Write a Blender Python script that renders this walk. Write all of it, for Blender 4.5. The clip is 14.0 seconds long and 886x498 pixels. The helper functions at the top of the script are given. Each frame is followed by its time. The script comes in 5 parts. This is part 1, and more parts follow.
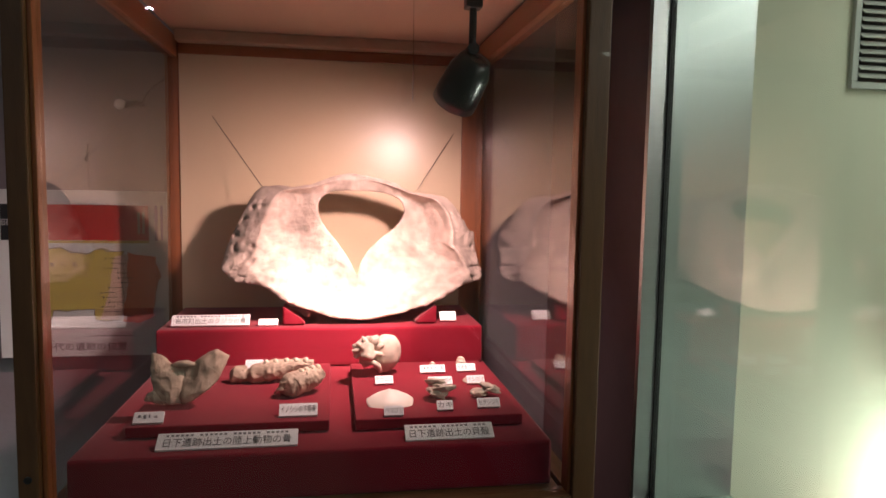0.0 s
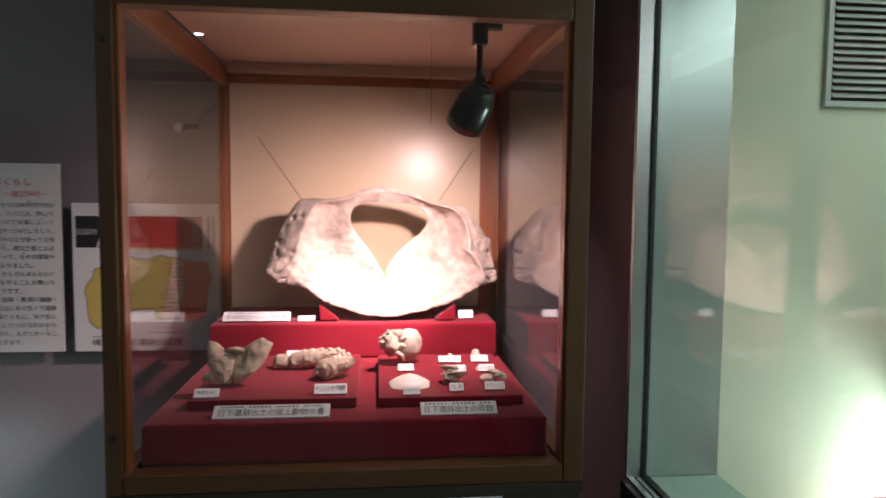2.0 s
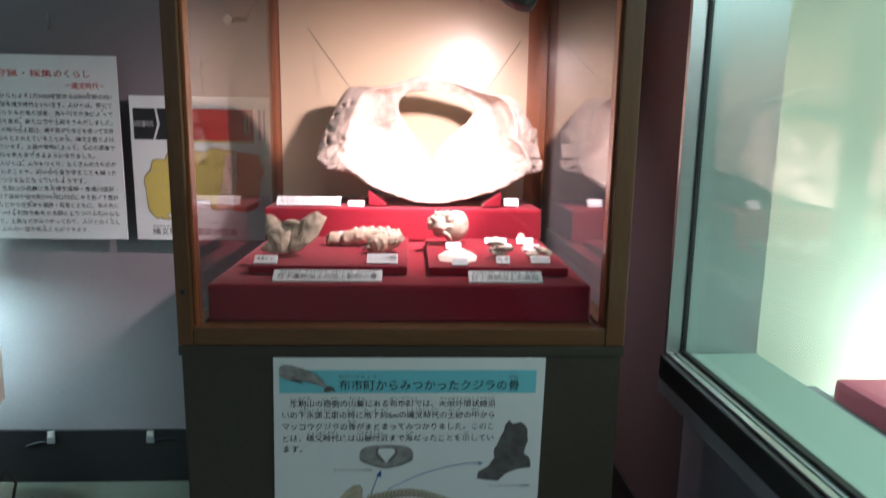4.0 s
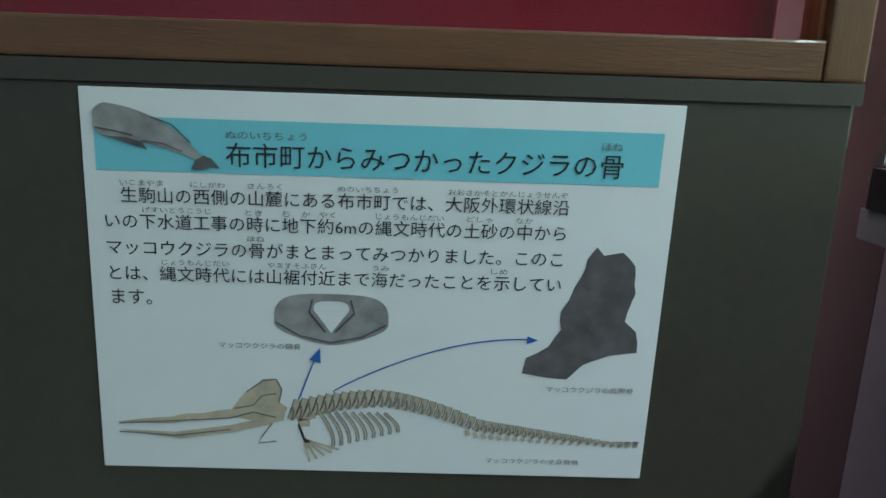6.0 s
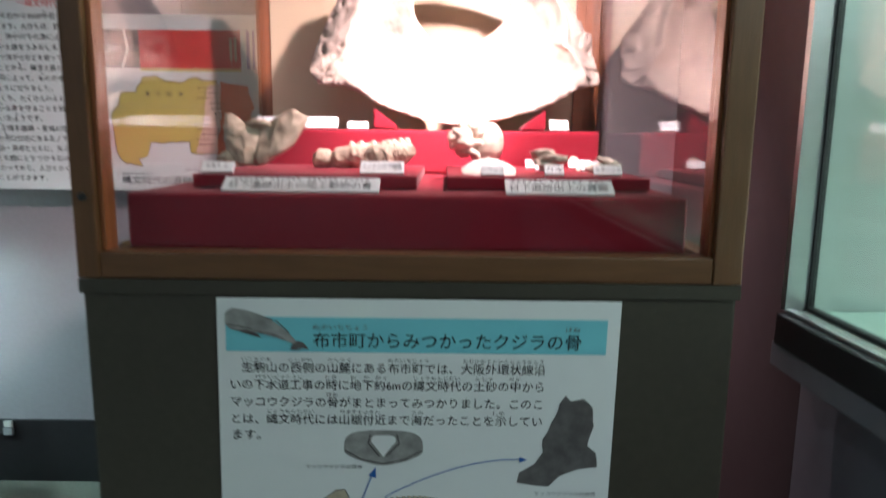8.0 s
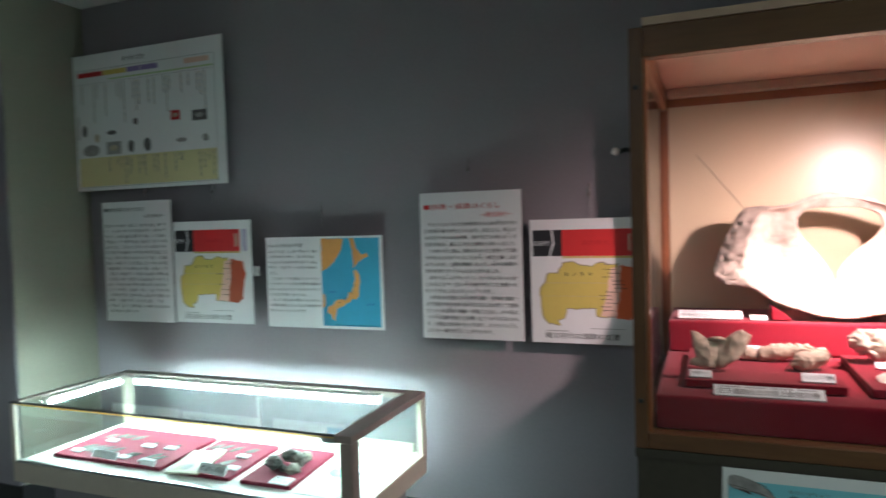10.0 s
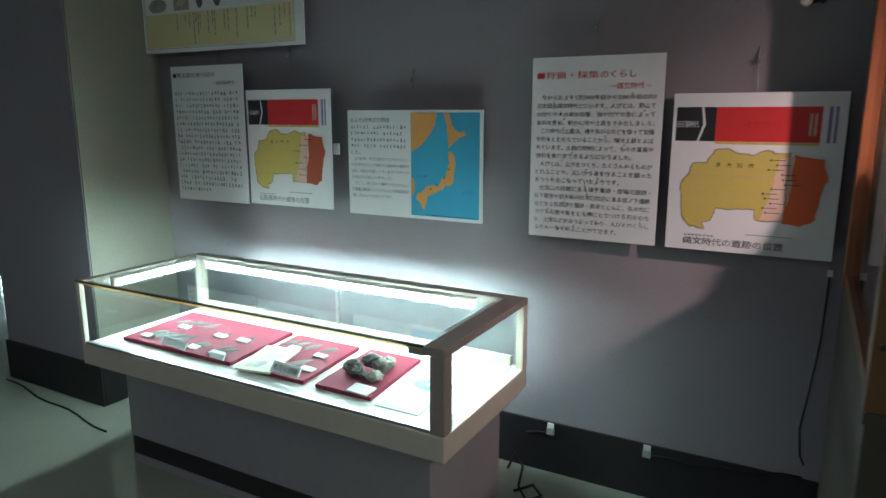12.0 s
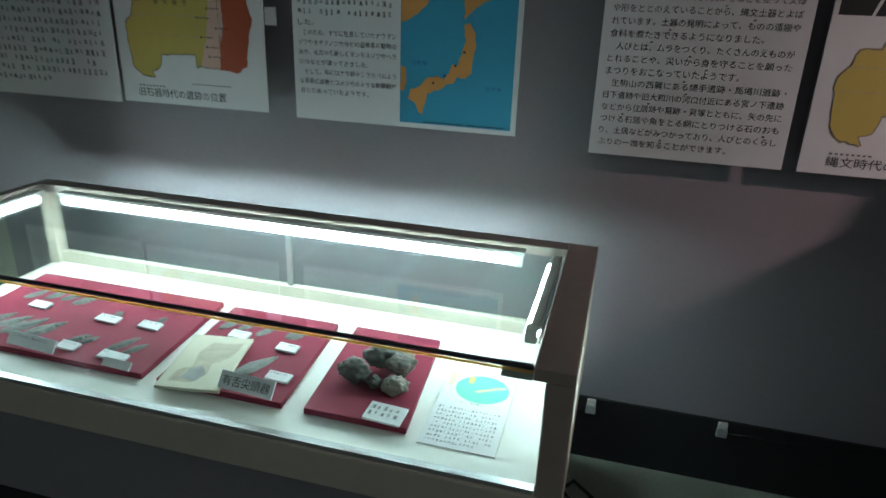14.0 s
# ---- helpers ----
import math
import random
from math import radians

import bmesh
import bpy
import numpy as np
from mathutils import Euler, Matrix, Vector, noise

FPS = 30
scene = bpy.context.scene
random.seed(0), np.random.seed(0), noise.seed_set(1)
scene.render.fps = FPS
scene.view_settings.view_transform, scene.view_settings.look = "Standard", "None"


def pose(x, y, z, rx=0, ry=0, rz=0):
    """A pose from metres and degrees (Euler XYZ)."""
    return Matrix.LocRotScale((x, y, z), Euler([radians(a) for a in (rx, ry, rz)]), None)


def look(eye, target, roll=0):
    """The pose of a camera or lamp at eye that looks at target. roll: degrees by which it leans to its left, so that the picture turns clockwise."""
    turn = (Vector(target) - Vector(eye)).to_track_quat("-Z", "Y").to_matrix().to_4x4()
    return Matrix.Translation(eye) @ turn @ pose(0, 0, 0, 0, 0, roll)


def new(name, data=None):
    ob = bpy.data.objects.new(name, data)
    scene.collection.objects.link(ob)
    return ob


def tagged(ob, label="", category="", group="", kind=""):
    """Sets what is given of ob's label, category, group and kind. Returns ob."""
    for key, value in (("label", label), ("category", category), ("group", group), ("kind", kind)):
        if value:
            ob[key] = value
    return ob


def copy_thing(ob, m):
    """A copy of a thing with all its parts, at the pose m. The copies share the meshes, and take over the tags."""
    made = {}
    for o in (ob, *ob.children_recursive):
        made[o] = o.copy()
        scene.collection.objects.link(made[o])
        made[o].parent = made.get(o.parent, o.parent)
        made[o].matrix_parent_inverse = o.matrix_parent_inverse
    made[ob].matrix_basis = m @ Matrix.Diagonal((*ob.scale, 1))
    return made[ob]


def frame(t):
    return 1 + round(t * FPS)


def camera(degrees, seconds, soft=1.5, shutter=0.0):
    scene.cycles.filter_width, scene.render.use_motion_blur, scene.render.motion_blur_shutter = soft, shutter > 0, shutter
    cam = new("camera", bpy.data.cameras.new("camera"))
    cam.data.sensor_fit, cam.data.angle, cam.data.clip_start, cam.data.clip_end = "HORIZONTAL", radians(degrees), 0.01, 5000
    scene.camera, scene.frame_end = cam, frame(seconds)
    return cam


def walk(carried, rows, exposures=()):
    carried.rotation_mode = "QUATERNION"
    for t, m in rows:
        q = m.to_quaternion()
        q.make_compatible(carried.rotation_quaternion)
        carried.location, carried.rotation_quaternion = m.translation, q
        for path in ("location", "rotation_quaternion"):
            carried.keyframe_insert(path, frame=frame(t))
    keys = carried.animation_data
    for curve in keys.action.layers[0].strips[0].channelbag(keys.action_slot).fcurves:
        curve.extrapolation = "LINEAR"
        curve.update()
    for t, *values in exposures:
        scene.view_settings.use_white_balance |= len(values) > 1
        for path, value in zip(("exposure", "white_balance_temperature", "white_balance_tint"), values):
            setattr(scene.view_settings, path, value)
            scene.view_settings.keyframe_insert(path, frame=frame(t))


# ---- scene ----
cam = camera(67.3, 14.0, 1.5, 0.4)
PATH = [
    (0, (0.074, -0.112, 1.596), (0.397, 1.854, 1.422), 1.0),
    (0.5, (0.07, -0.114, 1.6), (0.4, 1.85, 1.415), 0.5),
    (1, (0.041, -0.145, 1.598), (0.386, 1.817, 1.417), 0.4),
    (1.5, (0.048, -0.206, 1.606), (0.403, 1.755, 1.445), 0.4),
    (2, (0.104, -0.333, 1.595), (0.31, 1.651, 1.454), 0.6),
    (2.2, (0.113, -0.376, 1.599), (0.262, 1.614, 1.473), 0.5),
    (4.3, (0.06, -0.385, 1.425), (0.15, 1.555, 0.94), 1.0),
    (4.5, (0.045, -0.34, 1.393), (0.185, 1.531, 0.7), 2.1),
    (5, (0.163, -0.024, 1.265), (0.243, 1.839, 0.541), 2.7),
    (5.5, (0.145, 0.304, 0.988), (0.206, 2.254, 0.546), 2.7),
    (6, (0.128, 0.335, 0.983), (0.158, 2.284, 0.534), 1.9),
    (6.5, (0.123, 0.339, 0.981), (0.139, 2.288, 0.531), 1.5),
    (7, (0.13, 0.341, 0.982), (0.147, 2.288, 0.527), 1.0),
    (9.3, (-0.089, -0.559, 1.556), (-0.248, 1.432, 1.442), -1.7),
    (9.5, (-0.148, -0.612, 1.554), (-0.451, 1.362, 1.451), -2.0),
    (10, (-0.247, -0.685, 1.582), (-0.986, 1.172, 1.5), -1.7),
    (10.5, (-0.27, -0.692, 1.583), (-1.197, 1.08, 1.528), -0.4),
    (11, (-0.305, -0.697, 1.551), (-1.27, 1.053, 1.469), 0.2),
    (11.5, (-0.385, -0.519, 1.498), (-1.342, 1.215, 1.215), 0.1),
    (12, (-0.539, -0.274, 1.506), (-1.483, 1.444, 1.111), 0.0),
    (12.5, (-0.808, -0.163, 1.506), (-1.633, 1.602, 1.055), 0.6),
    (13, (-1.013, 0.013, 1.464), (-1.676, 1.82, 0.922), 1.0),
    (13.5, (-1.168, 0.244, 1.457), (-1.823, 2.029, 0.835), 0.5),
    (14, (-1.41, 0.334, 1.435), (-1.886, 2.138, 0.716), 2.1),
]
EXPOSURES = [(0, -0.12, 6600, 21), (1.0, -0.10, 6500, 20), (2.0, 0.0, 5900, 14), (4.3, 0.75, 5300, 4), (4.6, 0.9, 5200, 4), (5.0, 1.68, 5200, 4), (5.5, 1.85, 5200, 5), (6.0, 1.55, 5300, 6), (7.0, 1.45, 5350, 6), (9.3, 0.6, 5750, 8), (10.0, 0.6, 5800, 9), (11.0, 0.75, 5800, 9), (12.0, 0.4, 5800, 9), (13.0, 0.0, 5750, 8), (13.5, -0.36, 5850, 10), (14.0, -0.62, 5850, 11)]
walk(cam, [(t, look(eye, target, roll)) for t, eye, target, roll in PATH], EXPOSURES)

# ---- world and large lights ----
world = bpy.data.worlds.new("world")
scene.world = world
world.use_nodes = True
world.node_tree.nodes["Background"].inputs[0].default_value = (0.6, 0.7, 0.8, 1)
world.node_tree.nodes["Background"].inputs[1].default_value = 0.01


def lamp(name, kind, m, energy, colour, **settings):
    data = bpy.data.lights.new(name, kind)
    data.energy, data.color = energy, colour
    for key, value in settings.items():
        if key == "shape":
            data.shape = value
        elif key == "size":
            data.size = value
        elif key == "size_y":
            data.size_y = value
        elif key == "spot_size":
            data.spot_size = radians(value)
        elif key == "spot_blend":
            data.spot_blend = value
        elif key == "radius":
            data.shadow_soft_size = value
    ob = new(name, data)
    ob.matrix_world = m
    return ob


SPOT_AT, SPOT_TO = (0.330, 1.285, 1.800), (0.13, 1.71, 1.31)
# the reflector bulb: a wide spill and a narrow core
lamp("cabinet_spot", "SPOT", look(SPOT_AT, SPOT_TO), 65, (1.0, 0.67, 0.61), spot_size=130, spot_blend=1.0, radius=0.030)
lamp("cabinet_spot_core", "SPOT", look(SPOT_AT, (0.085, 1.72, 1.295)), 120, (1.0, 0.68, 0.60), spot_size=46, spot_blend=1.0, radius=0.030)
# First one is placed from its glint; the two farther west are added fill.
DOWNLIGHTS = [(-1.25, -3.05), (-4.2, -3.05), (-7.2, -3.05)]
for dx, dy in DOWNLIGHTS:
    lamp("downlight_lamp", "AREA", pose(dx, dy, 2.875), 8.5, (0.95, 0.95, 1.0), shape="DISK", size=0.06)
lamp("niche_uplight", "SPOT", look((1.66, 1.19, 0.825), (1.12, 1.277, 0.90)), 48, (0.86, 1.0, 0.84), spot_size=110, spot_blend=0.6, radius=0.035)
lamp("niche_top_lamp", "AREA", pose(1.65, -0.30, 2.40), 23, (0.93, 1.0, 0.88), shape="RECTANGLE", size=0.09, size_y=2.7)

# ---- materials ----


def material(name, colour, rough=0.6, metal=0.0, grain=30.0, vary=0.12, stain=2.0, bump=0.15, bump_scale=120.0, stretch=(1, 1, 1), spec=0.5, coat=0.0, sheen=0.0, random_tint=0.0):
    m = bpy.data.materials.new(name)
    m.use_nodes = True
    nt = m.node_tree
    n, link = nt.nodes, nt.links
    b = n["Principled BSDF"]
    b.inputs["Roughness"].default_value = rough
    b.inputs["Metallic"].default_value = metal
    b.inputs["Specular IOR Level"].default_value = spec
    b.inputs["Coat Weight"].default_value = coat
    b.inputs["Sheen Weight"].default_value = sheen
    tc = n.new("ShaderNodeTexCoord")
    mp = n.new("ShaderNodeMapping")
    mp.inputs["Scale"].default_value = stretch
    link.new(tc.outputs["Object"], mp.inputs["Vector"])
    fine = n.new("ShaderNodeTexNoise")
    fine.inputs["Scale"].default_value, fine.inputs["Detail"].default_value = grain, 4
    broad = n.new("ShaderNodeTexNoise")
    broad.inputs["Scale"].default_value, broad.inputs["Detail"].default_value = stain, 3
    for t in (fine, broad):
        link.new(mp.outputs["Vector"], t.inputs["Vector"])
    add = n.new("ShaderNodeMath")
    add.operation = "ADD"
    link.new(fine.outputs["Fac"], add.inputs[0])
    link.new(broad.outputs["Fac"], add.inputs[1])
    rng = n.new("ShaderNodeMapRange")
    rng.inputs["From Min"].default_value, rng.inputs["From Max"].default_value = 0.6, 1.4
    rng.inputs["To Min"].default_value, rng.inputs["To Max"].default_value = 1 - vary, 1 + vary
    link.new(add.outputs[0], rng.inputs["Value"])
    value = rng.outputs["Result"]
    if random_tint:
        info = n.new("ShaderNodeObjectInfo")
        r2 = n.new("ShaderNodeMapRange")
        r2.inputs["To Min"].default_value, r2.inputs["To Max"].default_value = 1 - random_tint, 1 + random_tint
        link.new(info.outputs["Random"], r2.inputs["Value"])
        mul = n.new("ShaderNodeMath")
        mul.operation = "MULTIPLY"
        link.new(value, mul.inputs[0])
        link.new(r2.outputs["Result"], mul.inputs[1])
        value = mul.outputs[0]
    hsv = n.new("ShaderNodeHueSaturation")
    hsv.inputs["Color"].default_value = (*colour, 1)
    link.new(value, hsv.inputs["Value"])
    link.new(hsv.outputs["Color"], b.inputs["Base Color"])
    rr = n.new("ShaderNodeMapRange")
    rr.inputs["To Min"].default_value, rr.inputs["To Max"].default_value = max(0.02, rough * 0.85), min(1, rough * 1.15)
    link.new(broad.outputs["Fac"], rr.inputs["Value"])
    link.new(rr.outputs["Result"], b.inputs["Roughness"])
    if bump:
        bt = n.new("ShaderNodeTexNoise")
        bt.inputs["Scale"].default_value, bt.inputs["Detail"].default_value = bump_scale, 5
        link.new(mp.outputs["Vector"], bt.inputs["Vector"])
        bn = n.new("ShaderNodeBump")
        bn.inputs["Strength"].default_value, bn.inputs["Distance"].default_value = bump, 0.004
        link.new(bt.outputs["Fac"], bn.inputs["Height"])
        link.new(bn.outputs["Normal"], b.inputs["Normal"])
    return m


def glow(name, colour, strength):
    m = bpy.data.materials.new(name)
    m.use_nodes = True
    b = m.node_tree.nodes["Principled BSDF"]
    b.inputs["Base Color"].default_value = (0.9, 0.9, 0.9, 1)
    b.inputs["Emission Color"].default_value = (*colour, 1)
    b.inputs["Emission Strength"].default_value = strength
    return m


def glass(name, tint):
    """Clear sheet glass: sees straight through, with a mirror gloss that grows towards grazing."""
    m = bpy.data.materials.new(name)
    m.use_nodes = True
    nt = m.node_tree
    n, link = nt.nodes, nt.links
    n.remove(n["Principled BSDF"])
    clear, gloss, mix = n.new("ShaderNodeBsdfTransparent"), n.new("ShaderNodeBsdfGlossy"), n.new("ShaderNodeMixShader")
    clear.inputs[0].default_value = (*tint, 1)
    gloss.inputs["Roughness"].default_value = 0.0
    lw = n.new("ShaderNodeLayerWeight")
    lw.inputs[0].default_value = 0.5
    p = n.new("ShaderNodeMath")
    p.operation, p.inputs[1].default_value = "POWER", 5
    r = n.new("ShaderNodeMapRange")
    r.inputs["To Min"].default_value, r.inputs["To Max"].default_value = 0.04, 1.0
    link.new(lw.outputs["Facing"], p.inputs[0])
    link.new(p.outputs[0], r.inputs["Value"])
    link.new(r.outputs["Result"], mix.inputs[0])
    link.new(clear.outputs[0], mix.inputs[1])
    link.new(gloss.outputs[0], mix.inputs[2])
    link.new(mix.outputs[0], n["Material Output"].inputs["Surface"])
    return m


M_WALL = material("grey wall paint", (0.272, 0.249, 0.270), 0.75, grain=60, vary=0.06, stain=1.2, bump=0.12, bump_scale=220)
M_PILLAR_SIDE = material("olive grey paint", (0.24, 0.235, 0.185), 0.75, grain=60, vary=0.06, stain=1.2, bump=0.12, bump_scale=220)
M_CEIL = material("ceiling board", (0.55, 0.55, 0.53), 0.85, vary=0.05)
M_FLOOR = material("vinyl floor", (0.31, 0.33, 0.27), 0.13, grain=90, vary=0.12, stain=1.6, bump=0.32, bump_scale=8)
M_SKIRT = material("black vinyl skirting", (0.018, 0.017, 0.019), 0.45, vary=0.15, bump=0.05)
M_WOOD = material("brown varnished wood", (0.125, 0.056, 0.021), 0.42, grain=14, vary=0.22, stain=3, bump=0.12, bump_scale=60, stretch=(7, 7, 1), coat=0.15)
M_WOOD_H = material("brown varnished wood rail", (0.125, 0.056, 0.021), 0.42, grain=14, vary=0.22, stain=3, bump=0.12, bump_scale=60, stretch=(1, 7, 7), coat=0.15)
M_WOOD_RED = material("reddish wood trim", (0.26, 0.085, 0.028), 0.4, grain=14, vary=0.2, stain=3, bump=0.1, bump_scale=60, stretch=(6, 6, 1), coat=0.15)
M_BASE = material("dark olive base panel", (0.050, 0.043, 0.030), 0.5, grain=70, vary=0.15, stain=2, bump=0.06)
M_BACK = material("cream wallpaper", (0.56, 0.44, 0.30), 0.33, grain=80, vary=0.05, stain=1.5, bump=0.06, bump_scale=160)
M_LID = material("cabinet ceiling board", (0.52, 0.36, 0.26), 0.5, vary=0.05, bump=0.05)
M_RED = material("red felt cloth", (0.20, 0.0028, 0.0145), 0.85, grain=300, vary=0.10, stain=6, bump=0.25, bump_scale=500, sheen=0.15, spec=0.2)
M_TRAY = material("crimson cloth board", (0.22, 0.015, 0.042), 0.85, grain=300, vary=0.10, stain=6, bump=0.25, bump_scale=500, sheen=0.1, spec=0.2)
M_BONE = material("fossil bone", (0.40, 0.325, 0.275), 0.80, grain=34, vary=0.55, stain=8, bump=0.9, bump_scale=95, spec=0.3)
M_BONE_DARK = material("brown old bone", (0.47, 0.375, 0.28), 0.65, grain=55, vary=0.55, stain=22, bump=0.5, bump_scale=180, spec=0.3)
M_SHELL = material("chalky shell", (0.58, 0.50, 0.40), 0.6, grain=60, vary=0.4, stain=25, bump=0.4, bump_scale=120, spec=0.35)
M_SHELL_WHITE = material("white clam shell", (0.85, 0.78, 0.68), 0.45, grain=60, vary=0.06, stain=25, bump=0.12, bump_scale=120)
M_TOOTH = material("tooth enamel", (0.75, 0.66, 0.50), 0.35, vary=0.12)
M_STONE = material("grey sanukite stone", (0.125, 0.125, 0.112), 0.6, grain=60, vary=0.35, stain=25, bump=0.6, bump_scale=90, random_tint=0.35)
M_STONE_PALE = material("pale pebble", (0.26, 0.24, 0.20), 0.75, grain=70, vary=0.4, stain=30, bump=0.6, bump_scale=90, random_tint=0.3)
M_PAPER = material("white printed card", (0.78, 0.79, 0.79), 0.55, vary=0.02, bump=0.02)
M_CORE = material("foam board edge", (0.62, 0.63, 0.63), 0.7, vary=0.04)
M_INK = material("black ink", (0.02, 0.02, 0.022), 0.5, vary=0.05, bump=0)
M_INK_GREY = material("grey ink", (0.16, 0.16, 0.17), 0.5, vary=0.05, bump=0)
M_INK_RED = material("red ink", (0.62, 0.03, 0.03), 0.5, vary=0.04, bump=0)
M_INK_CRIMSON = material("deep red ink", (0.50, 0.015, 0.02), 0.5, vary=0.04, bump=0)
M_INK_ORANGE = material("orange ink", (0.72, 0.13, 0.035), 0.5, vary=0.05, bump=0)
M_INK_RUST = material("rust red ink", (0.42, 0.085, 0.03), 0.5, vary=0.05, bump=0)
M_INK_YELLOW = material("mustard yellow ink", (0.62, 0.50, 0.12), 0.5, vary=0.05, bump=0)
M_INK_CREAM = material("pale yellow ink", (0.68, 0.62, 0.33), 0.5, vary=0.03, bump=0)
M_INK_PINK = material("pale pink ink", (0.75, 0.52, 0.42), 0.5, vary=0.03, bump=0)
M_INK_SEA = material("sea blue ink", (0.06, 0.36, 0.56), 0.5, vary=0.04, bump=0)
M_INK_LAND = material("land orange ink", (0.72, 0.34, 0.09), 0.5, vary=0.06, bump=0)
M_INK_TEAL = material("pale teal ink", (0.22, 0.58, 0.66), 0.5, vary=0.03, bump=0)
M_INK_AQUA = material("aqua green ink", (0.12, 0.62, 0.42), 0.5, vary=0.05, bump=0)
M_INK_BLUE = material("blue arrow ink", (0.03, 0.12, 0.42), 0.5, vary=0.04, bump=0)
M_INK_PURPLE = material("purple ink", (0.25, 0.19, 0.42), 0.5, vary=0.04, bump=0)
M_INK_GREEN = material("pale green ink", (0.45, 0.58, 0.28), 0.5, vary=0.04, bump=0)
M_INK_SAND = material("sandy print", (0.50, 0.43, 0.31), 0.5, grain=60, vary=0.2, stain=30, bump=0)
M_PHOTO = material("grey photo print", (0.11, 0.10, 0.10), 0.5, grain=60, vary=0.45, stain=25, bump=0)
M_PHOTO_PALE = material("pale photo print", (0.30, 0.29, 0.28), 0.5, grain=60, vary=0.4, stain=25, bump=0)
M_CREAM_PAINT = material("cream painted case", (0.66, 0.61, 0.50), 0.45, vary=0.05, bump=0.04)
M_CASE_FLOOR = material("white case floor", (0.84, 0.84, 0.77), 0.5, vary=0.03, bump=0.05)
M_CASE_TOP = material("taupe painted frame", (0.38, 0.32, 0.28), 0.4, vary=0.08, bump=0.04)
M_PLINTH = material("grey plinth paint", (0.33, 0.33, 0.34), 0.6, vary=0.06, bump=0.06)
M_GOLD = material("gold anodised edge", (0.52, 0.38, 0.14), 0.35, metal=0.8, vary=0.1)
M_METAL = material("satin aluminium", (0.55, 0.57, 0.57), 0.34, metal=0.85, grain=40, vary=0.05, stretch=(1, 1, 30), bump=0.04)
M_STEEL = material("bright steel", (0.62, 0.62, 0.62), 0.25, metal=1.0, vary=0.05)
M_BLACK = material("matt black metal", (0.018, 0.019, 0.019), 0.4, vary=0.15, bump=0.05)
M_LAMP = material("dark green black enamel", (0.022, 0.028, 0.025), 0.28, vary=0.15, bump=0.05)
M_RUBBER = material("black rubber", (0.012, 0.012, 0.012), 0.6, vary=0.1, bump=0)
M_WHITE_PLASTIC = material("white plastic", (0.75, 0.74, 0.68), 0.4, vary=0.03, bump=0)
M_VENT = material("grey painted vent metal", (0.50, 0.49, 0.46), 0.45, vary=0.05, bump=0.02)
M_NICHE = material("cream plaster", (0.66, 0.63, 0.50), 0.8, grain=60, vary=0.04, stain=1.5, bump=0.08, bump_scale=200)
M_LEDGE = material("pale green ledge board", (0.42, 0.52, 0.46), 0.55, vary=0.04, bump=0.04)
M_PINK = material("pink cloth", (0.70, 0.17, 0.26), 0.85, vary=0.08, bump=0.2)
M_FRAME_DARK = material("dark bronze frame", (0.030, 0.028, 0.032), 0.4, vary=0.12, bump=0.04)
M_LOWWALL = material("dark grey wall paint", (0.26, 0.255, 0.29), 0.7, vary=0.07, bump=0.1, bump_scale=200)
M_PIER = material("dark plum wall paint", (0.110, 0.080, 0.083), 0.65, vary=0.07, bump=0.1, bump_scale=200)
G_CABINET = glass("cabinet glass", (0.965, 0.975, 0.97))
G_CASE = glass("case glass", (0.95, 0.98, 0.97))
G_WINDOW = glass("window glass", (0.90, 0.97, 0.94))
# Translucent amber in place of the reflection along the case's glass edge.
M_EDGE = bpy.data.materials.new("amber edge strip")
M_EDGE.use_nodes = True
et = M_EDGE.node_tree
eb = et.nodes["Principled BSDF"]
eb.inputs["Base Color"].default_value = (0.72, 0.50, 0.16, 1)
eb.inputs["Roughness"].default_value = 0.35
el = et.nodes.new("ShaderNodeBsdfTranslucent")
el.inputs["Color"].default_value = (1.0, 0.74, 0.28, 1)
em = et.nodes.new("ShaderNodeMixShader")
em.inputs[0].default_value = 0.5
et.links.new(eb.outputs[0], em.inputs[1])
et.links.new(el.outputs[0], em.inputs[2])
et.links.new(em.outputs[0], et.nodes["Material Output"].inputs["Surface"])
E_TUBE = glow("fluorescent tube", (0.78, 1.0, 0.92), 72)
E_BULB = glow("warm bulb", (1.0, 0.75, 0.45), 8)
# Weaker copy for the right-hand tube, to darken the wall beside it.
E_TUBE_DIM = glow("dim fluorescent tube", (0.78, 1.0, 0.92), 45)
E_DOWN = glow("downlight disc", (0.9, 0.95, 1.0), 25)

# ---- mesh helpers ----


def box(bm, x0, x1, y0, y1, z0, z1, bevel=0.0):
    vs = [bm.verts.new((x, y, z)) for x in (x0, x1) for y in (y0, y1) for z in (z0, z1)]
    fs = [bm.faces.new([vs[i] for i in q]) for q in ((0, 1, 3, 2), (4, 6, 7, 5), (0, 4, 5, 1), (2, 3, 7, 6), (0, 2, 6, 4), (1, 5, 7, 3))]
    if bevel:
        es = list({e for f in fs for e in f.edges})
        bmesh.ops.bevel(bm, geom=es, offset=bevel, segments=2, affect="EDGES", profile=0.6)


def boxed(x0, x1, y0, y1, z0, z1, bevel=0.0):
    bm = bmesh.new()
    box(bm, x0, x1, y0, y1, z0, z1, bevel)
    return bm


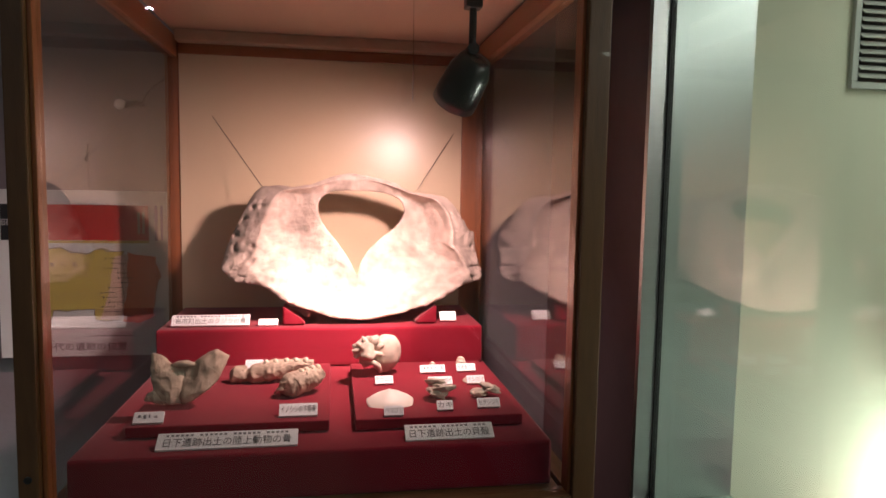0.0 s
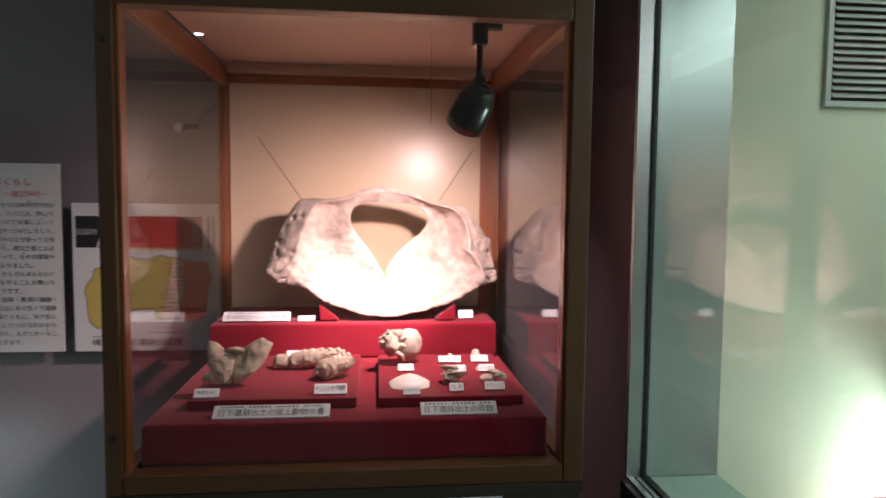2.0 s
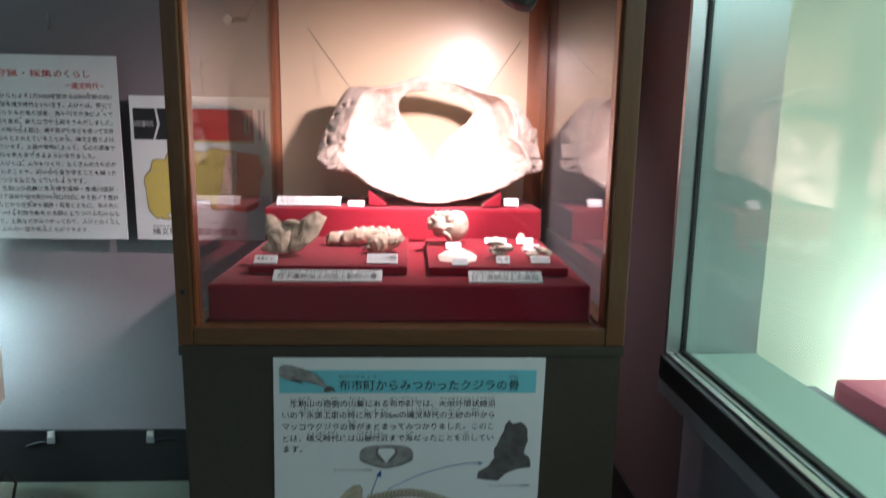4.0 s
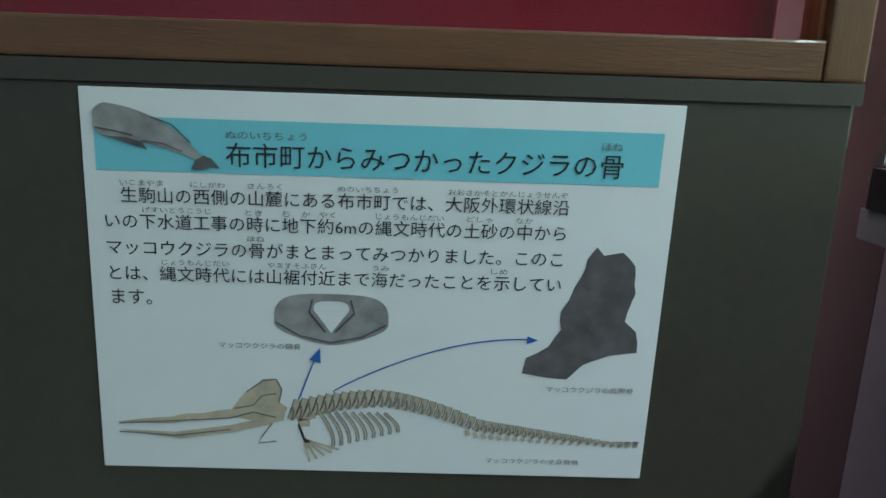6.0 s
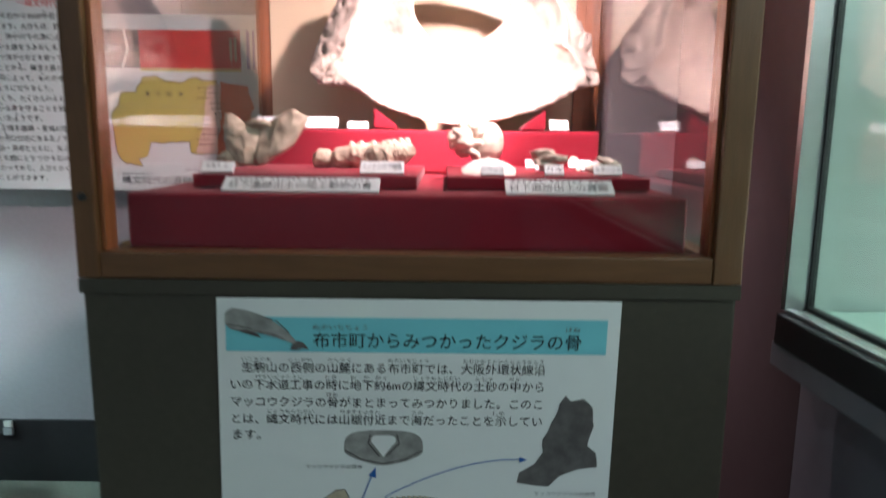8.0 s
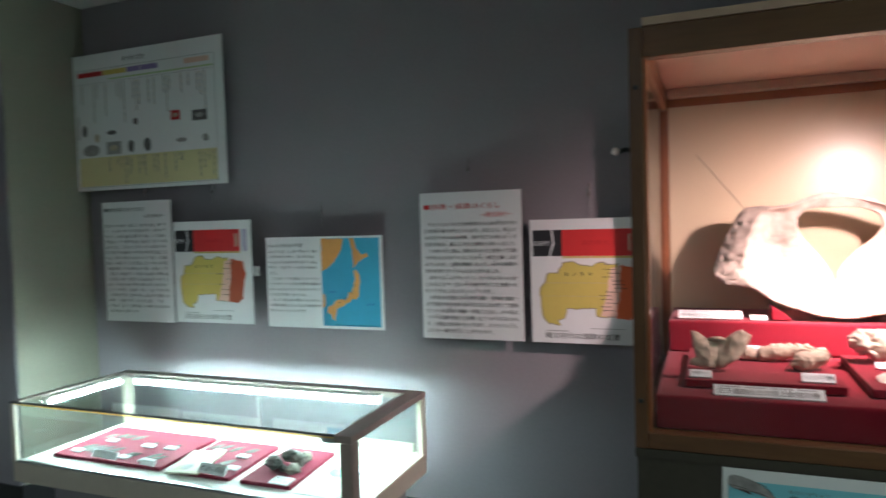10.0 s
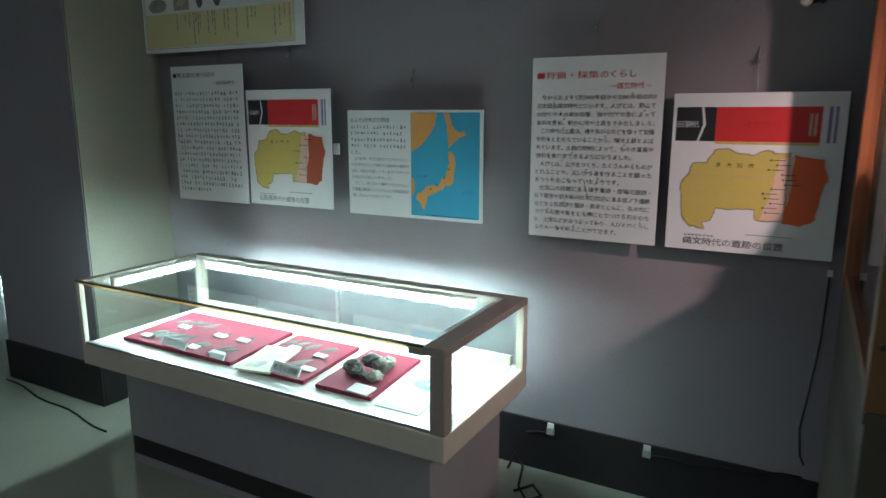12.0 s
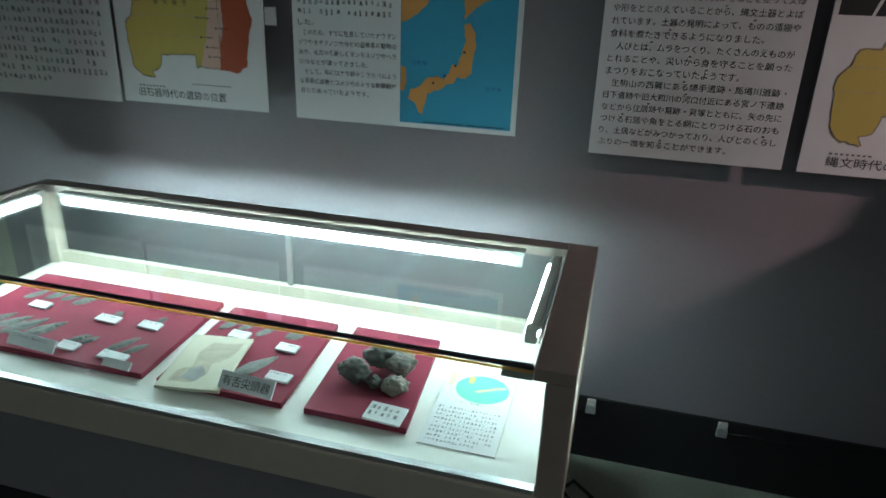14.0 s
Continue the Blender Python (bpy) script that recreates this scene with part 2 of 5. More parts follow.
def tube(bm, pts, r, seg=8, taper=None):
    """A round bar along the points."""
    pts = [Vector(p) for p in pts]
    rings = []
    for i, p in enumerate(pts):
        d = (pts[min(i + 1, len(pts) - 1)] - pts[max(i - 1, 0)]).normalized()
        a = d.orthogonal().normalized() if i == 0 else (rings_axis - d * rings_axis.dot(d)).normalized()
        rings_axis = a
        b = d.cross(a)
        rad = r * (taper(i / (len(pts) - 1)) if taper else 1)
        rings.append([bm.verts.new(p + (a * math.cos(k * 2 * math.pi / seg) + b * math.sin(k * 2 * math.pi / seg)) * rad) for k in range(seg)])
    for q, w in zip(rings, rings[1:]):
        for k in range(seg):
            bm.faces.new((q[k], q[(k + 1) % seg], w[(k + 1) % seg], w[k]))
    bm.faces.new(list(reversed(rings[0])))
    bm.faces.new(rings[-1])


def tubed(pts, r, seg=8, taper=None):
    bm = bmesh.new()
    tube(bm, pts, r, seg, taper)
    return bm


def lathe(profile, seg=24, m=None, caps=True):
    """Turns (radius, height) pairs round the z axis."""
    bm = bmesh.new()
    rings = [[bm.verts.new((r * math.cos(k * 2 * math.pi / seg), r * math.sin(k * 2 * math.pi / seg), z)) for k in range(seg)] for r, z in profile]
    for q, w in zip(rings, rings[1:]):
        for k in range(seg):
            bm.faces.new((q[k], q[(k + 1) % seg], w[(k + 1) % seg], w[k]))
    if caps:
        bm.faces.new(list(reversed(rings[0])))
        bm.faces.new(rings[-1])
    if m is not None:
        bm.transform(m)
    return bm


def blob(size, detail=2, rough=0.25, seed=0, freq=3.0):
    """A knobbly stone or fragment of the given size."""
    bm = bmesh.new()
    bmesh.ops.create_icosphere(bm, subdivisions=detail, radius=0.5)
    for v in bm.verts:
        n = noise.fractal(v.co * freq + Vector((seed * 7.3, seed * 3.1, seed)), 1.0, 2.0, 3)
        v.co = Vector(v.co) * (1 + rough * n)
        v.co = Vector((v.co.x * size[0], v.co.y * size[1], v.co.z * size[2]))
    return bm


def part(name, bm, mat, parent=None, label="", smooth=False):
    me = bpy.data.meshes.new(name)
    bmesh.ops.recalc_face_normals(bm, faces=bm.faces)
    bm.to_mesh(me)
    bm.free()
    me.materials.append(mat)
    if smooth:
        me.polygons.foreach_set("use_smooth", [True] * len(me.polygons))
    ob = new(name, me)
    if parent is not None:
        ob.parent = parent
    if label:
        ob["label"] = label
    return ob


def thing(name, m, label, category, group="", kind=""):
    ob = new(name)
    ob.empty_display_size = 0.05
    ob.matrix_world = m
    return tagged(ob, label, category, group, kind)


def clear(ob):
    ob.visible_shadow = False
    return ob


# flat print on a sheet that stands in the local x-z plane and faces -y
def flat(name, pts, mat, parent, layer=1, label=""):
    bm = bmesh.new()
    bm.faces.new([bm.verts.new((x, -0.0006 * layer, z)) for x, z in pts])
    bm.normal_update()
    bmesh.ops.triangulate(bm, faces=bm.faces)
    ob = part(name, bm, mat, parent, label)
    return ob


def rect(x0, x1, z0, z1):
    return [(x0, z0), (x1, z0), (x1, z1), (x0, z1)]


def bars(name, rows, mat, parent, layer=1):
    """Unreadable print: one mesh of small bars (x0, x1, z0, z1)."""
    bm = bmesh.new()
    for x0, x1, z0, z1 in rows:
        bm.faces.new([bm.verts.new((x, -0.0006 * layer, z)) for x, z in rect(x0, x1, z0, z1)])
    return tagged(part(name, bm, mat, parent), kind="stuff")


def strokes(name, lines, width, mat, parent, layer=1):
    """Drawn strokes: one mesh of thin ribbons along the polylines."""
    bm = bmesh.new()
    for pts in lines:
        prev = None
        for i, p in enumerate(pts):
            q, o = pts[min(i + 1, len(pts) - 1)], pts[max(i - 1, 0)]
            dx, dz = q[0] - o[0], q[1] - o[1]
            n = math.hypot(dx, dz) or 1
            ax, az = -dz / n * width / 2, dx / n * width / 2
            pair = [bm.verts.new((p[0] + s * ax, -0.0006 * layer, p[1] + s * az)) for s in (-1, 1)]
            if prev:
                bm.faces.new((prev[0], pair[0], pair[1], prev[1]))
            prev = pair
    return tagged(part(name, bm, mat, parent), kind="stuff")


def text_mesh(body, x0, x1, z0, z1, layer, bm, keep=False):
    """Lettering in the built-in font, fitted into the rectangle."""
    cu = bpy.data.curves.new("lettering", "FONT")
    cu.body, cu.resolution_u = body, 2
    ob = bpy.data.objects.new("lettering", cu)
    me = bpy.data.meshes.new_from_object(ob)
    bpy.data.objects.remove(ob)
    n = len(me.vertices)
    co = np.empty(n * 3)
    me.vertices.foreach_get("co", co)
    co = co.reshape(-1, 3)
    lo, hi = co.min(0), co.max(0)
    sx, sz = (x1 - x0) / max(1e-6, hi[0] - lo[0]), (z1 - z0) / max(1e-6, hi[1] - lo[1])
    for v in me.vertices:
        v.co = ((v.co.x - lo[0]) * sx + x0, -0.0006 * layer, (v.co.y - lo[1]) * sz + z0)
    bm.from_mesh(me)
    bpy.data.meshes.remove(me)
    bpy.data.curves.remove(cu)


def lettering(name, lines, mat, parent, layer=2):
    """A part for each line of (text, x0, x1, z0, z1); the last one is returned."""
    for body, x0, x1, z0, z1 in lines:
        bm = bmesh.new()
        text_mesh(body, x0, x1, z0, z1, layer, bm)
        me = bpy.data.meshes.new(name)
        bm.to_mesh(me)
        bm.free()
        me.materials.append(mat)
        ob = new(name, me)
        ob.parent = parent
    return ob


def sheet(name, w, h, thick, m, label, category, group="", mat=None):
    """A printed board; its local origin is the lower left corner of its face."""
    ob = thing(name, m, label, category, group)
    part("board", boxed(0, w, 0, thick, 0, h, min(0.0012, thick * 0.3)), mat or M_PAPER, ob)
    return ob


def faux_lines(x0, x1, tops, size, seed, last=0.6, breaks=0.93):
    """Rows of small bars for a block of unreadable characters."""
    rng = random.Random(seed)
    rows = []
    for i, z in enumerate(tops):
        end = x1 if i < len(tops) - 1 else x0 + (x1 - x0) * last
        x = x0
        while x < end - size * 0.5:
            if rng.random() < breaks:
                k = rng.random()
                a = size * (0.30 + 0.5 * k)
                h = size * (0.55 + 0.35 * rng.random())
                rows.append((x, x + a, z - h, z - h * 0.78))
                rows.append((x + a * 0.1, x + a * 0.95, z - h * 0.55, z - h * 0.38))
                rows.append((x + a * (0.15 + 0.5 * rng.random()), x + a * 0.75, z - h, z - h * 0.1))
                if rng.random() < 0.6:
                    rows.append((x, x + a * 0.9, z - h * 0.18, z))
            x += size
    return rows


# ---- structure ----
X_WALL, Y_WALL, CEIL = 0.86, 2.25, 2.9
# sill height, north end and glass plane of the niche
SILL, REVEAL, X_GLASS = 0.910, 1.242, 0.779


def structure(name, bm, mat, label, category):
    return tagged(part(name, bm, mat), label, category, kind="structure")


structure("floor", boxed(-13, 1.17, -4.5, 7.0, -0.12, 0), M_FLOOR, "worn grey-green vinyl floor with a dull shine", "floor")
structure("ceiling", boxed(-13, 1.17, -4.5, 7.0, CEIL, CEIL + 0.1), M_CEIL, "off-white ceiling board above the gallery", "ceiling")
structure("wall_north", boxed(-3.70, X_WALL, Y_WALL, Y_WALL + 0.15, 0, CEIL), M_WALL, "purple-grey painted wall hung with panels", "wall")
pil = boxed(-4.52, -3.68, 1.74, 2.60, 0, CEIL, 0.004)
structure("pillar", pil, M_WALL, "square grey painted pillar beside the wall", "pillar")
structure("wall_north_return", boxed(-4.20, -4.05, 2.60, 6.9, 0, CEIL), M_WALL, "grey painted wall behind the pillar", "wall")
structure("wall_north_far", boxed(-13, -4.05, 6.9, 7.0, 0, CEIL), M_WALL, "dark grey painted far wall", "wall")
structure("wall_west", boxed(-13.1, -13, -4.5, 7.0, 0, CEIL), M_WALL, "grey painted end wall", "wall")
structure("wall_south", boxed(-13, 3.6, -4.6, -4.5, 0, CEIL), M_WALL, "grey painted wall behind the visitor", "wall")
structure("pillar_side_panel", boxed(-3.679, -3.672, 1.745, 2.249, 0.23, CEIL - 0.002), M_PILLAR_SIDE, "olive grey painted side of the pillar", "wall panel")


def skirting(name, x0, x1, y0, y1, h=0.23):
    structure(name, boxed(x0, x1, y0, y1, 0.001, h, 0.003), M_SKIRT, "tall black vinyl skirting board", "skirting")


skirting("baseboard_north", -3.668, X_WALL - 0.013, Y_WALL - 0.012, Y_WALL)
skirting("baseboard_pillar_front", -4.522, -3.668, 1.728, 1.74)
skirting("baseboard_pillar_side", -3.68, -3.668, 1.741, Y_WALL - 0.013)
skirting("baseboard_pillar_far", -4.534, -4.522, 1.728, 2.59)

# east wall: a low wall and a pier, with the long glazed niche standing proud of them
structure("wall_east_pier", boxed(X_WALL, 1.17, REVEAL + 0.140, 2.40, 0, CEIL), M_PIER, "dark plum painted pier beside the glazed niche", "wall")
structure("wall_east_low", boxed(X_WALL, 1.17, -4.5, REVEAL + 0.138, 0, SILL - 0.106), M_LOWWALL, "dark grey low wall under the glazed niche", "wall")
structure("wall_east_lintel", boxed(X_GLASS - 0.052, 1.17, -4.5, REVEAL, 2.42, CEIL), M_LOWWALL, "dark lintel above the glazed niche", "wall")
structure("reveal_panel", boxed(X_GLASS - 0.043, X_GLASS + 0.195, REVEAL - 0.006, REVEAL + 0.010, SILL, 2.419), M_METAL, "brushed satin metal reveal of the glazed niche", "wall panel")
structure("sill_fascia", boxed(X_GLASS - 0.060, X_GLASS - 0.018, -4.49, REVEAL - 0.008, SILL - 0.060, SILL - 0.003, 0.002), M_FRAME_DARK, "dark bronze sill front under the glass", "sill")
structure("sill_apron", boxed(X_GLASS - 0.054, X_WALL + 0.05, -4.49, REVEAL + 0.010, SILL - 0.105, SILL - 0.0605, 0.002), M_LOWWALL, "dark grey apron board under the glazed niche", "sill")
structure("sill_bead", boxed(X_GLASS - 0.043, X_GLASS - 0.028, -4.49, REVEAL - 0.008, SILL - 0.002, SILL + 0.004, 0.0015), M_METAL, "thin pale metal bead along the glass sill", "sill")
structure("ledge", boxed(X_GLASS - 0.0175, X_GLASS + 0.196, -4.49, REVEAL - 0.008, SILL - 0.057, SILL), M_LEDGE, "pale green ledge board inside the glass", "ledge")
structure("baseboard_east", boxed(X_WALL - 0.012, X_WALL - 0.001, -4.49, 2.237, 0.001, 0.23, 0.003), M_SKIRT, "tall black vinyl skirting board", "skirting")
win = thing("window_1", pose(X_GLASS, 0, SILL), "tall clear glass front of the lit niche", "window", kind="structure")
clear(part("pane", boxed(-0.003, 0.003, -4.45, REVEAL - 0.013, 0.003, 1.50), G_WINDOW, win, "clear plate glass"))
part("gasket", boxed(-0.0056, 0.0056, REVEAL - 0.013, REVEAL - 0.007, 0.001, 1.50), M_RUBBER, win, "black rubber gasket")
part("gasket", boxed(-0.007, 0.0084, -4.45, REVEAL - 0.0135, 0.0005, 0.0085), M_RUBBER, win, "black rubber gasket")
# inside of the niche
NX, NY, NZ = X_GLASS + 0.197, REVEAL + 0.035, SILL - 0.131
structure("niche_wall_north", boxed(NX, 2.9, NY, NY + 0.10, NZ - 0.1, 2.47), M_NICHE, "cream plastered wall lit from below", "wall")
structure("niche_wall_east", boxed(2.9, 3.0, -4.5, NY + 0.10, NZ - 0.1, 2.47), M_NICHE, "cream plastered wall of the niche", "wall")
structure("niche_floor", boxed(NX, 2.9, -4.49, NY - 0.002, NZ - 0.08, NZ), M_LEDGE, "pale green floor of the lit niche", "floor")
structure("niche_ceiling", boxed(NX, 2.9, -4.49, NY - 0.002, 2.422, 2.48), M_NICHE, "cream ceiling of the niche", "ceiling")

vent = thing("air_vent", pose(1.238, NY, 1.846), "grey louvred air vent on the cream wall", "vent")
W, H = 0.36, 0.33
for a in ((0, W, 0, 0.016), (0, W, H - 0.016, H), (0, 0.016, 0.0165, H - 0.0165), (W - 0.016, W, 0.0165, H - 0.0165)):
    part("frame", boxed(a[0], a[1], -0.012, 0.0, a[2], a[3], 0.002), M_VENT, vent, "pale grey metal frame")
# Dark plate carries the shade between the slats in its colour; no opening behind.
part("backing", boxed(0.0165, W - 0.0165, -0.003, -0.0005, 0.0165, H - 0.0165), M_FRAME_DARK, vent, "dark plate standing in for the unlit duct")
for i in range(16):
    bm = boxed(0.0165, W - 0.0165, -0.0100, 0.0100, -0.001, 0.001)
    bm.transform(pose(0, -0.0110, 0.030 + i * 0.0180, 40))
    part("slat", bm, M_VENT, vent)

block = thing("display_block", pose(1.343, 1.02, NZ), "pink cloth-covered display block on the niche floor", "display block")
part("block", boxed(-0.18, 0.205, -0.205, 0.18, 0, 0.082, 0.024), M_PINK, block)
tl = thing("uplight", pose(1.66, 1.215, NZ), "small floor uplight washing the cream wall", "lamp")
part("housing", boxed(-0.035, 0.035, -0.07, -0.014, 0, 0.035, 0.003), M_BLACK, tl)

# Unseen fixtures for the three lamps; the western two are added.
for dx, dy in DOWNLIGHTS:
    dl = thing("downlight", pose(dx, dy, CEIL), "small round recessed downlight on the unseen ceiling", "downlight", "gallery downlights")
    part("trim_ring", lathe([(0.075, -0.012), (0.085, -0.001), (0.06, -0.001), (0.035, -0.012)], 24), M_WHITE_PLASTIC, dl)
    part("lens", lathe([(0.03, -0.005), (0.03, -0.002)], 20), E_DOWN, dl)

# ---- glazed wooden cabinet with the whale bone ----
CX0, CX1, CY0, CY1, CZ0, CZ1 = -0.42, 0.545, 1.0, 2.065, 1.008, 2.035
cab = thing("display_cabinet", pose(0, 0, 0), "tall brown wooden museum cabinet with glass sides on a dark base", "display cabinet")
part("base", boxed(CX0 + 0.004, CX1 - 0.004, CY0 + 0.004, CY1, 0.0, CZ0 - 0.001, 0.004), M_BASE, cab, "dark olive base panels")
part("base_cap", boxed(CX0, CX1, CY0, CY0 + 0.0038, CZ0 - 0.022, CZ0 - 0.001), M_BASE, cab)
IX0, IX1, IZ0, IZ1 = -0.38, 0.497, 1.047, 1.962
# front frame, stepped towards the glass
part("post", boxed(CX0, IX0 - 0.008, CY0, CY0 + 0.05, CZ0, CZ1, 0.003), M_WOOD, cab)
part("post", boxed(IX1 + 0.006, CX1, CY0, CY0 + 0.05, CZ0, CZ1, 0.003), M_WOOD, cab)
part("post_bead", boxed(IX0 - 0.008, IX0, CY0 + 0.012, CY0 + 0.046, IZ0, IZ1, 0.002), M_WOOD_RED, cab)
part("post_bead", boxed(IX1, IX1 + 0.006, CY0 + 0.012, CY0 + 0.046, IZ0, IZ1, 0.002), M_WOOD_RED, cab)
part("rail", boxed(IX0 - 0.0075, IX1 + 0.0055, CY0 + 0.002, CY0 + 0.048, CZ0, IZ0, 0.003), M_WOOD_H, cab)
part("rail", boxed(IX0 - 0.0075, IX1 + 0.0055, CY0 + 0.002, CY0 + 0.048, IZ1, CZ1, 0.003), M_WOOD_H, cab)
# back posts and side rails
for x0, x1 in ((CX0, CX0 + 0.040), (CX1 - 0.045, CX1)):
    part("post", boxed(x0, x1, CY1 - 0.075, CY1, CZ0, 2.0335, 0.003), M_WOOD_RED, cab)
    part("rail", boxed(x0 + 0.004, x1 - 0.004, CY0 + 0.051, CY1 - 0.076, CZ0, IZ0 - 0.005, 0.003), M_WOOD, cab)
    part("rail", boxed(x0 + 0.004, x1 - 0.004, CY0 + 0.051, CY1 - 0.076, IZ1 + 0.012, 2.0335, 0.003), M_WOOD_RED, cab)
LID = 2.0455
part("top", boxed(CX0 + 0.03, CX1 - 0.03, CY0 + 0.030, CY1 - 0.03, LID, LID + 0.02), M_LID, cab, "pinkish cream ceiling board")
part("floor_board", boxed(CX0 + 0.05, CX1 - 0.05, CY0 + 0.05, CY1 - 0.08, CZ0 + 0.001, IZ0 - 0.006), M_WOOD_H, cab)
YB = 1.985
part("back_panel", boxed(CX0 + 0.041, CX1 - 0.046, YB, YB + 0.012, CZ0 + 0.002, 2.045), M_BACK, cab, "cream satin-papered back panel")
part("back_trim", boxed(CX1 - 0.074, CX1 - 0.046, YB - 0.010, YB - 0.0005, IZ0, 2.014, 0.002), M_WOOD_RED, cab, "reddish wood trim")
part("back_trim", boxed(CX0 + 0.041, CX1 - 0.0745, YB - 0.010, YB - 0.0005, 1.984, 2.014, 0.002), M_WOOD_RED, cab, "reddish wood trim")
part("cornice", boxed(CX0 + 0.041, CX1 - 0.046, YB - 0.055, YB - 0.0005, 2.0145, 2.045, 0.004), M_LID, cab, "cream moulding under the ceiling board")
part("cornice", boxed(IX0, IX1, CY0 + 0.052, CY0 + 0.085, CZ1 - 0.02, 2.045, 0.004), M_LID, cab, "cream moulding under the ceiling board")
clear(part("glass_pane", boxed(IX0 + 0.0005, IX1 - 0.0005, CY0 + 0.026, CY0 + 0.031, IZ0 + 0.0005, IZ1 - 0.0005), G_CABINET, cab, "clear glass front"))
for x in (CX0 + 0.020, CX1 - 0.024):
    clear(part("glass_pane", boxed(x, x + 0.004, CY0 + 0.0505, CY1 - 0.0755, IZ0 - 0.0045, IZ1 + 0.0115), G_CABINET, cab, "clear glass side"))
for z in (1.127, 1.892):
    part("bolt", lathe([(0.006, 0), (0.006, 0.0025), (0.003, 0.004)], 12, pose(-0.404, CY0 - 0.0005, z, 90)), M_BLACK, cab)

# spotlight inside the cabinet
sp = thing("spotlight", pose(0.349, 1.238, 2.034), "black spotlight hanging from the cabinet ceiling track", "spotlight")
part("track", boxed(-0.62, 0.125, -0.012, 0.012, -0.012, 0.011), M_METAL, sp, "thin pale ceiling track")
part("adapter", boxed(-0.017, 0.017, -0.017, 0.017, -0.072, -0.0125, 0.004), M_BLACK, sp, "black track adapter")
part("adapter_arm", boxed(0.0175, 0.052, -0.013, 0.013, -0.036, -0.0125, 0.003), M_BLACK, sp)
part("stem", tubed([(0, 0, -0.070), (0, 0, -0.150)], 0.0075, 12), M_BLACK, sp)
part("hinge", lathe([(0.012, -0.012), (0.012, 0.012)], 16, pose(0, 0, -0.152, 90)), M_BLACK, sp)
aim = (Vector(SPOT_TO) - Vector(SPOT_AT)).to_track_quat("-Z", "Y").to_matrix().to_4x4()
mouth = Vector((SPOT_AT[0] - 0.349, SPOT_AT[1] - 1.238, SPOT_AT[2] - 2.034))
can = Matrix.Translation(mouth) @ aim
part("shade", lathe([(0.045, -0.022), (0.045, 0.0), (0.040, 0.050), (0.026, 0.082), (0.003, 0.084), (0.003, 0.089), (0.032, 0.087), (0.044, 0.055), (0.048, 0.0), (0.048, -0.023), (0.045, -0.022)], 28, can, False), M_LAMP, sp, "dark enamel lamp shade", True)
part("bulb", lathe([(0.012, 0.074), (0.024, 0.058), (0.034, 0.042), (0.028, 0.036)], 18, can), E_BULB, sp, "warm reflector bulb", True)

# red cloth platform, upper step and the two cloth boards


def cloth_block(name, x0, x1, y0, y1, z0, z1, label, seed, sag=0.003):
    bm = bmesh.new()
    box(bm, x0, x1, y0, y1, z0, z1, 0.006)
    bmesh.ops.subdivide_edges(bm, edges=[e for e in bm.edges if e.calc_length() > 0.06], cuts=10, use_grid_fill=True)
    for v in bm.verts:
        if z0 + 0.004 < v.co.z:
            d = noise.noise(Vector((v.co.x * 9, v.co.y * 9, v.co.z * 22 + seed))) * sag
            v.co += Vector((0, -d if v.co.y < y0 + 0.03 else 0, d * 0.5 if v.co.z > z1 - 0.01 else 0))
    ob = part(name, bm, M_RED, None, "", True)
    return tagged(ob, label, "cloth stand")


PLAT, STEP, BOARD = 1.128, 1.232, 1.152
cloth_block("cloth_platform", -0.374, 0.484, 1.066, 1.975, IZ0 - 0.0055, PLAT, "deep red cloth-covered platform filling the cabinet floor", 1)
cloth_block("cloth_step", -0.370, 0.474, 1.635, 1.972, PLAT + 0.002, STEP, "red cloth-covered raised step behind the small finds", 5)
for i, (x0, x1, y0, y1) in enumerate(((-0.305, 0.066, 1.155, 1.585), (0.116, 0.450, 1.150, 1.575))):
    bm = boxed(x0, x1, y0, y1, PLAT + 0.003, BOARD, 0.003)
    tagged(part("cloth_board", bm, M_RED), ("red cloth board under the animal bones", "red cloth board under the shells")[i], "cloth board", "boards in the cabinet")


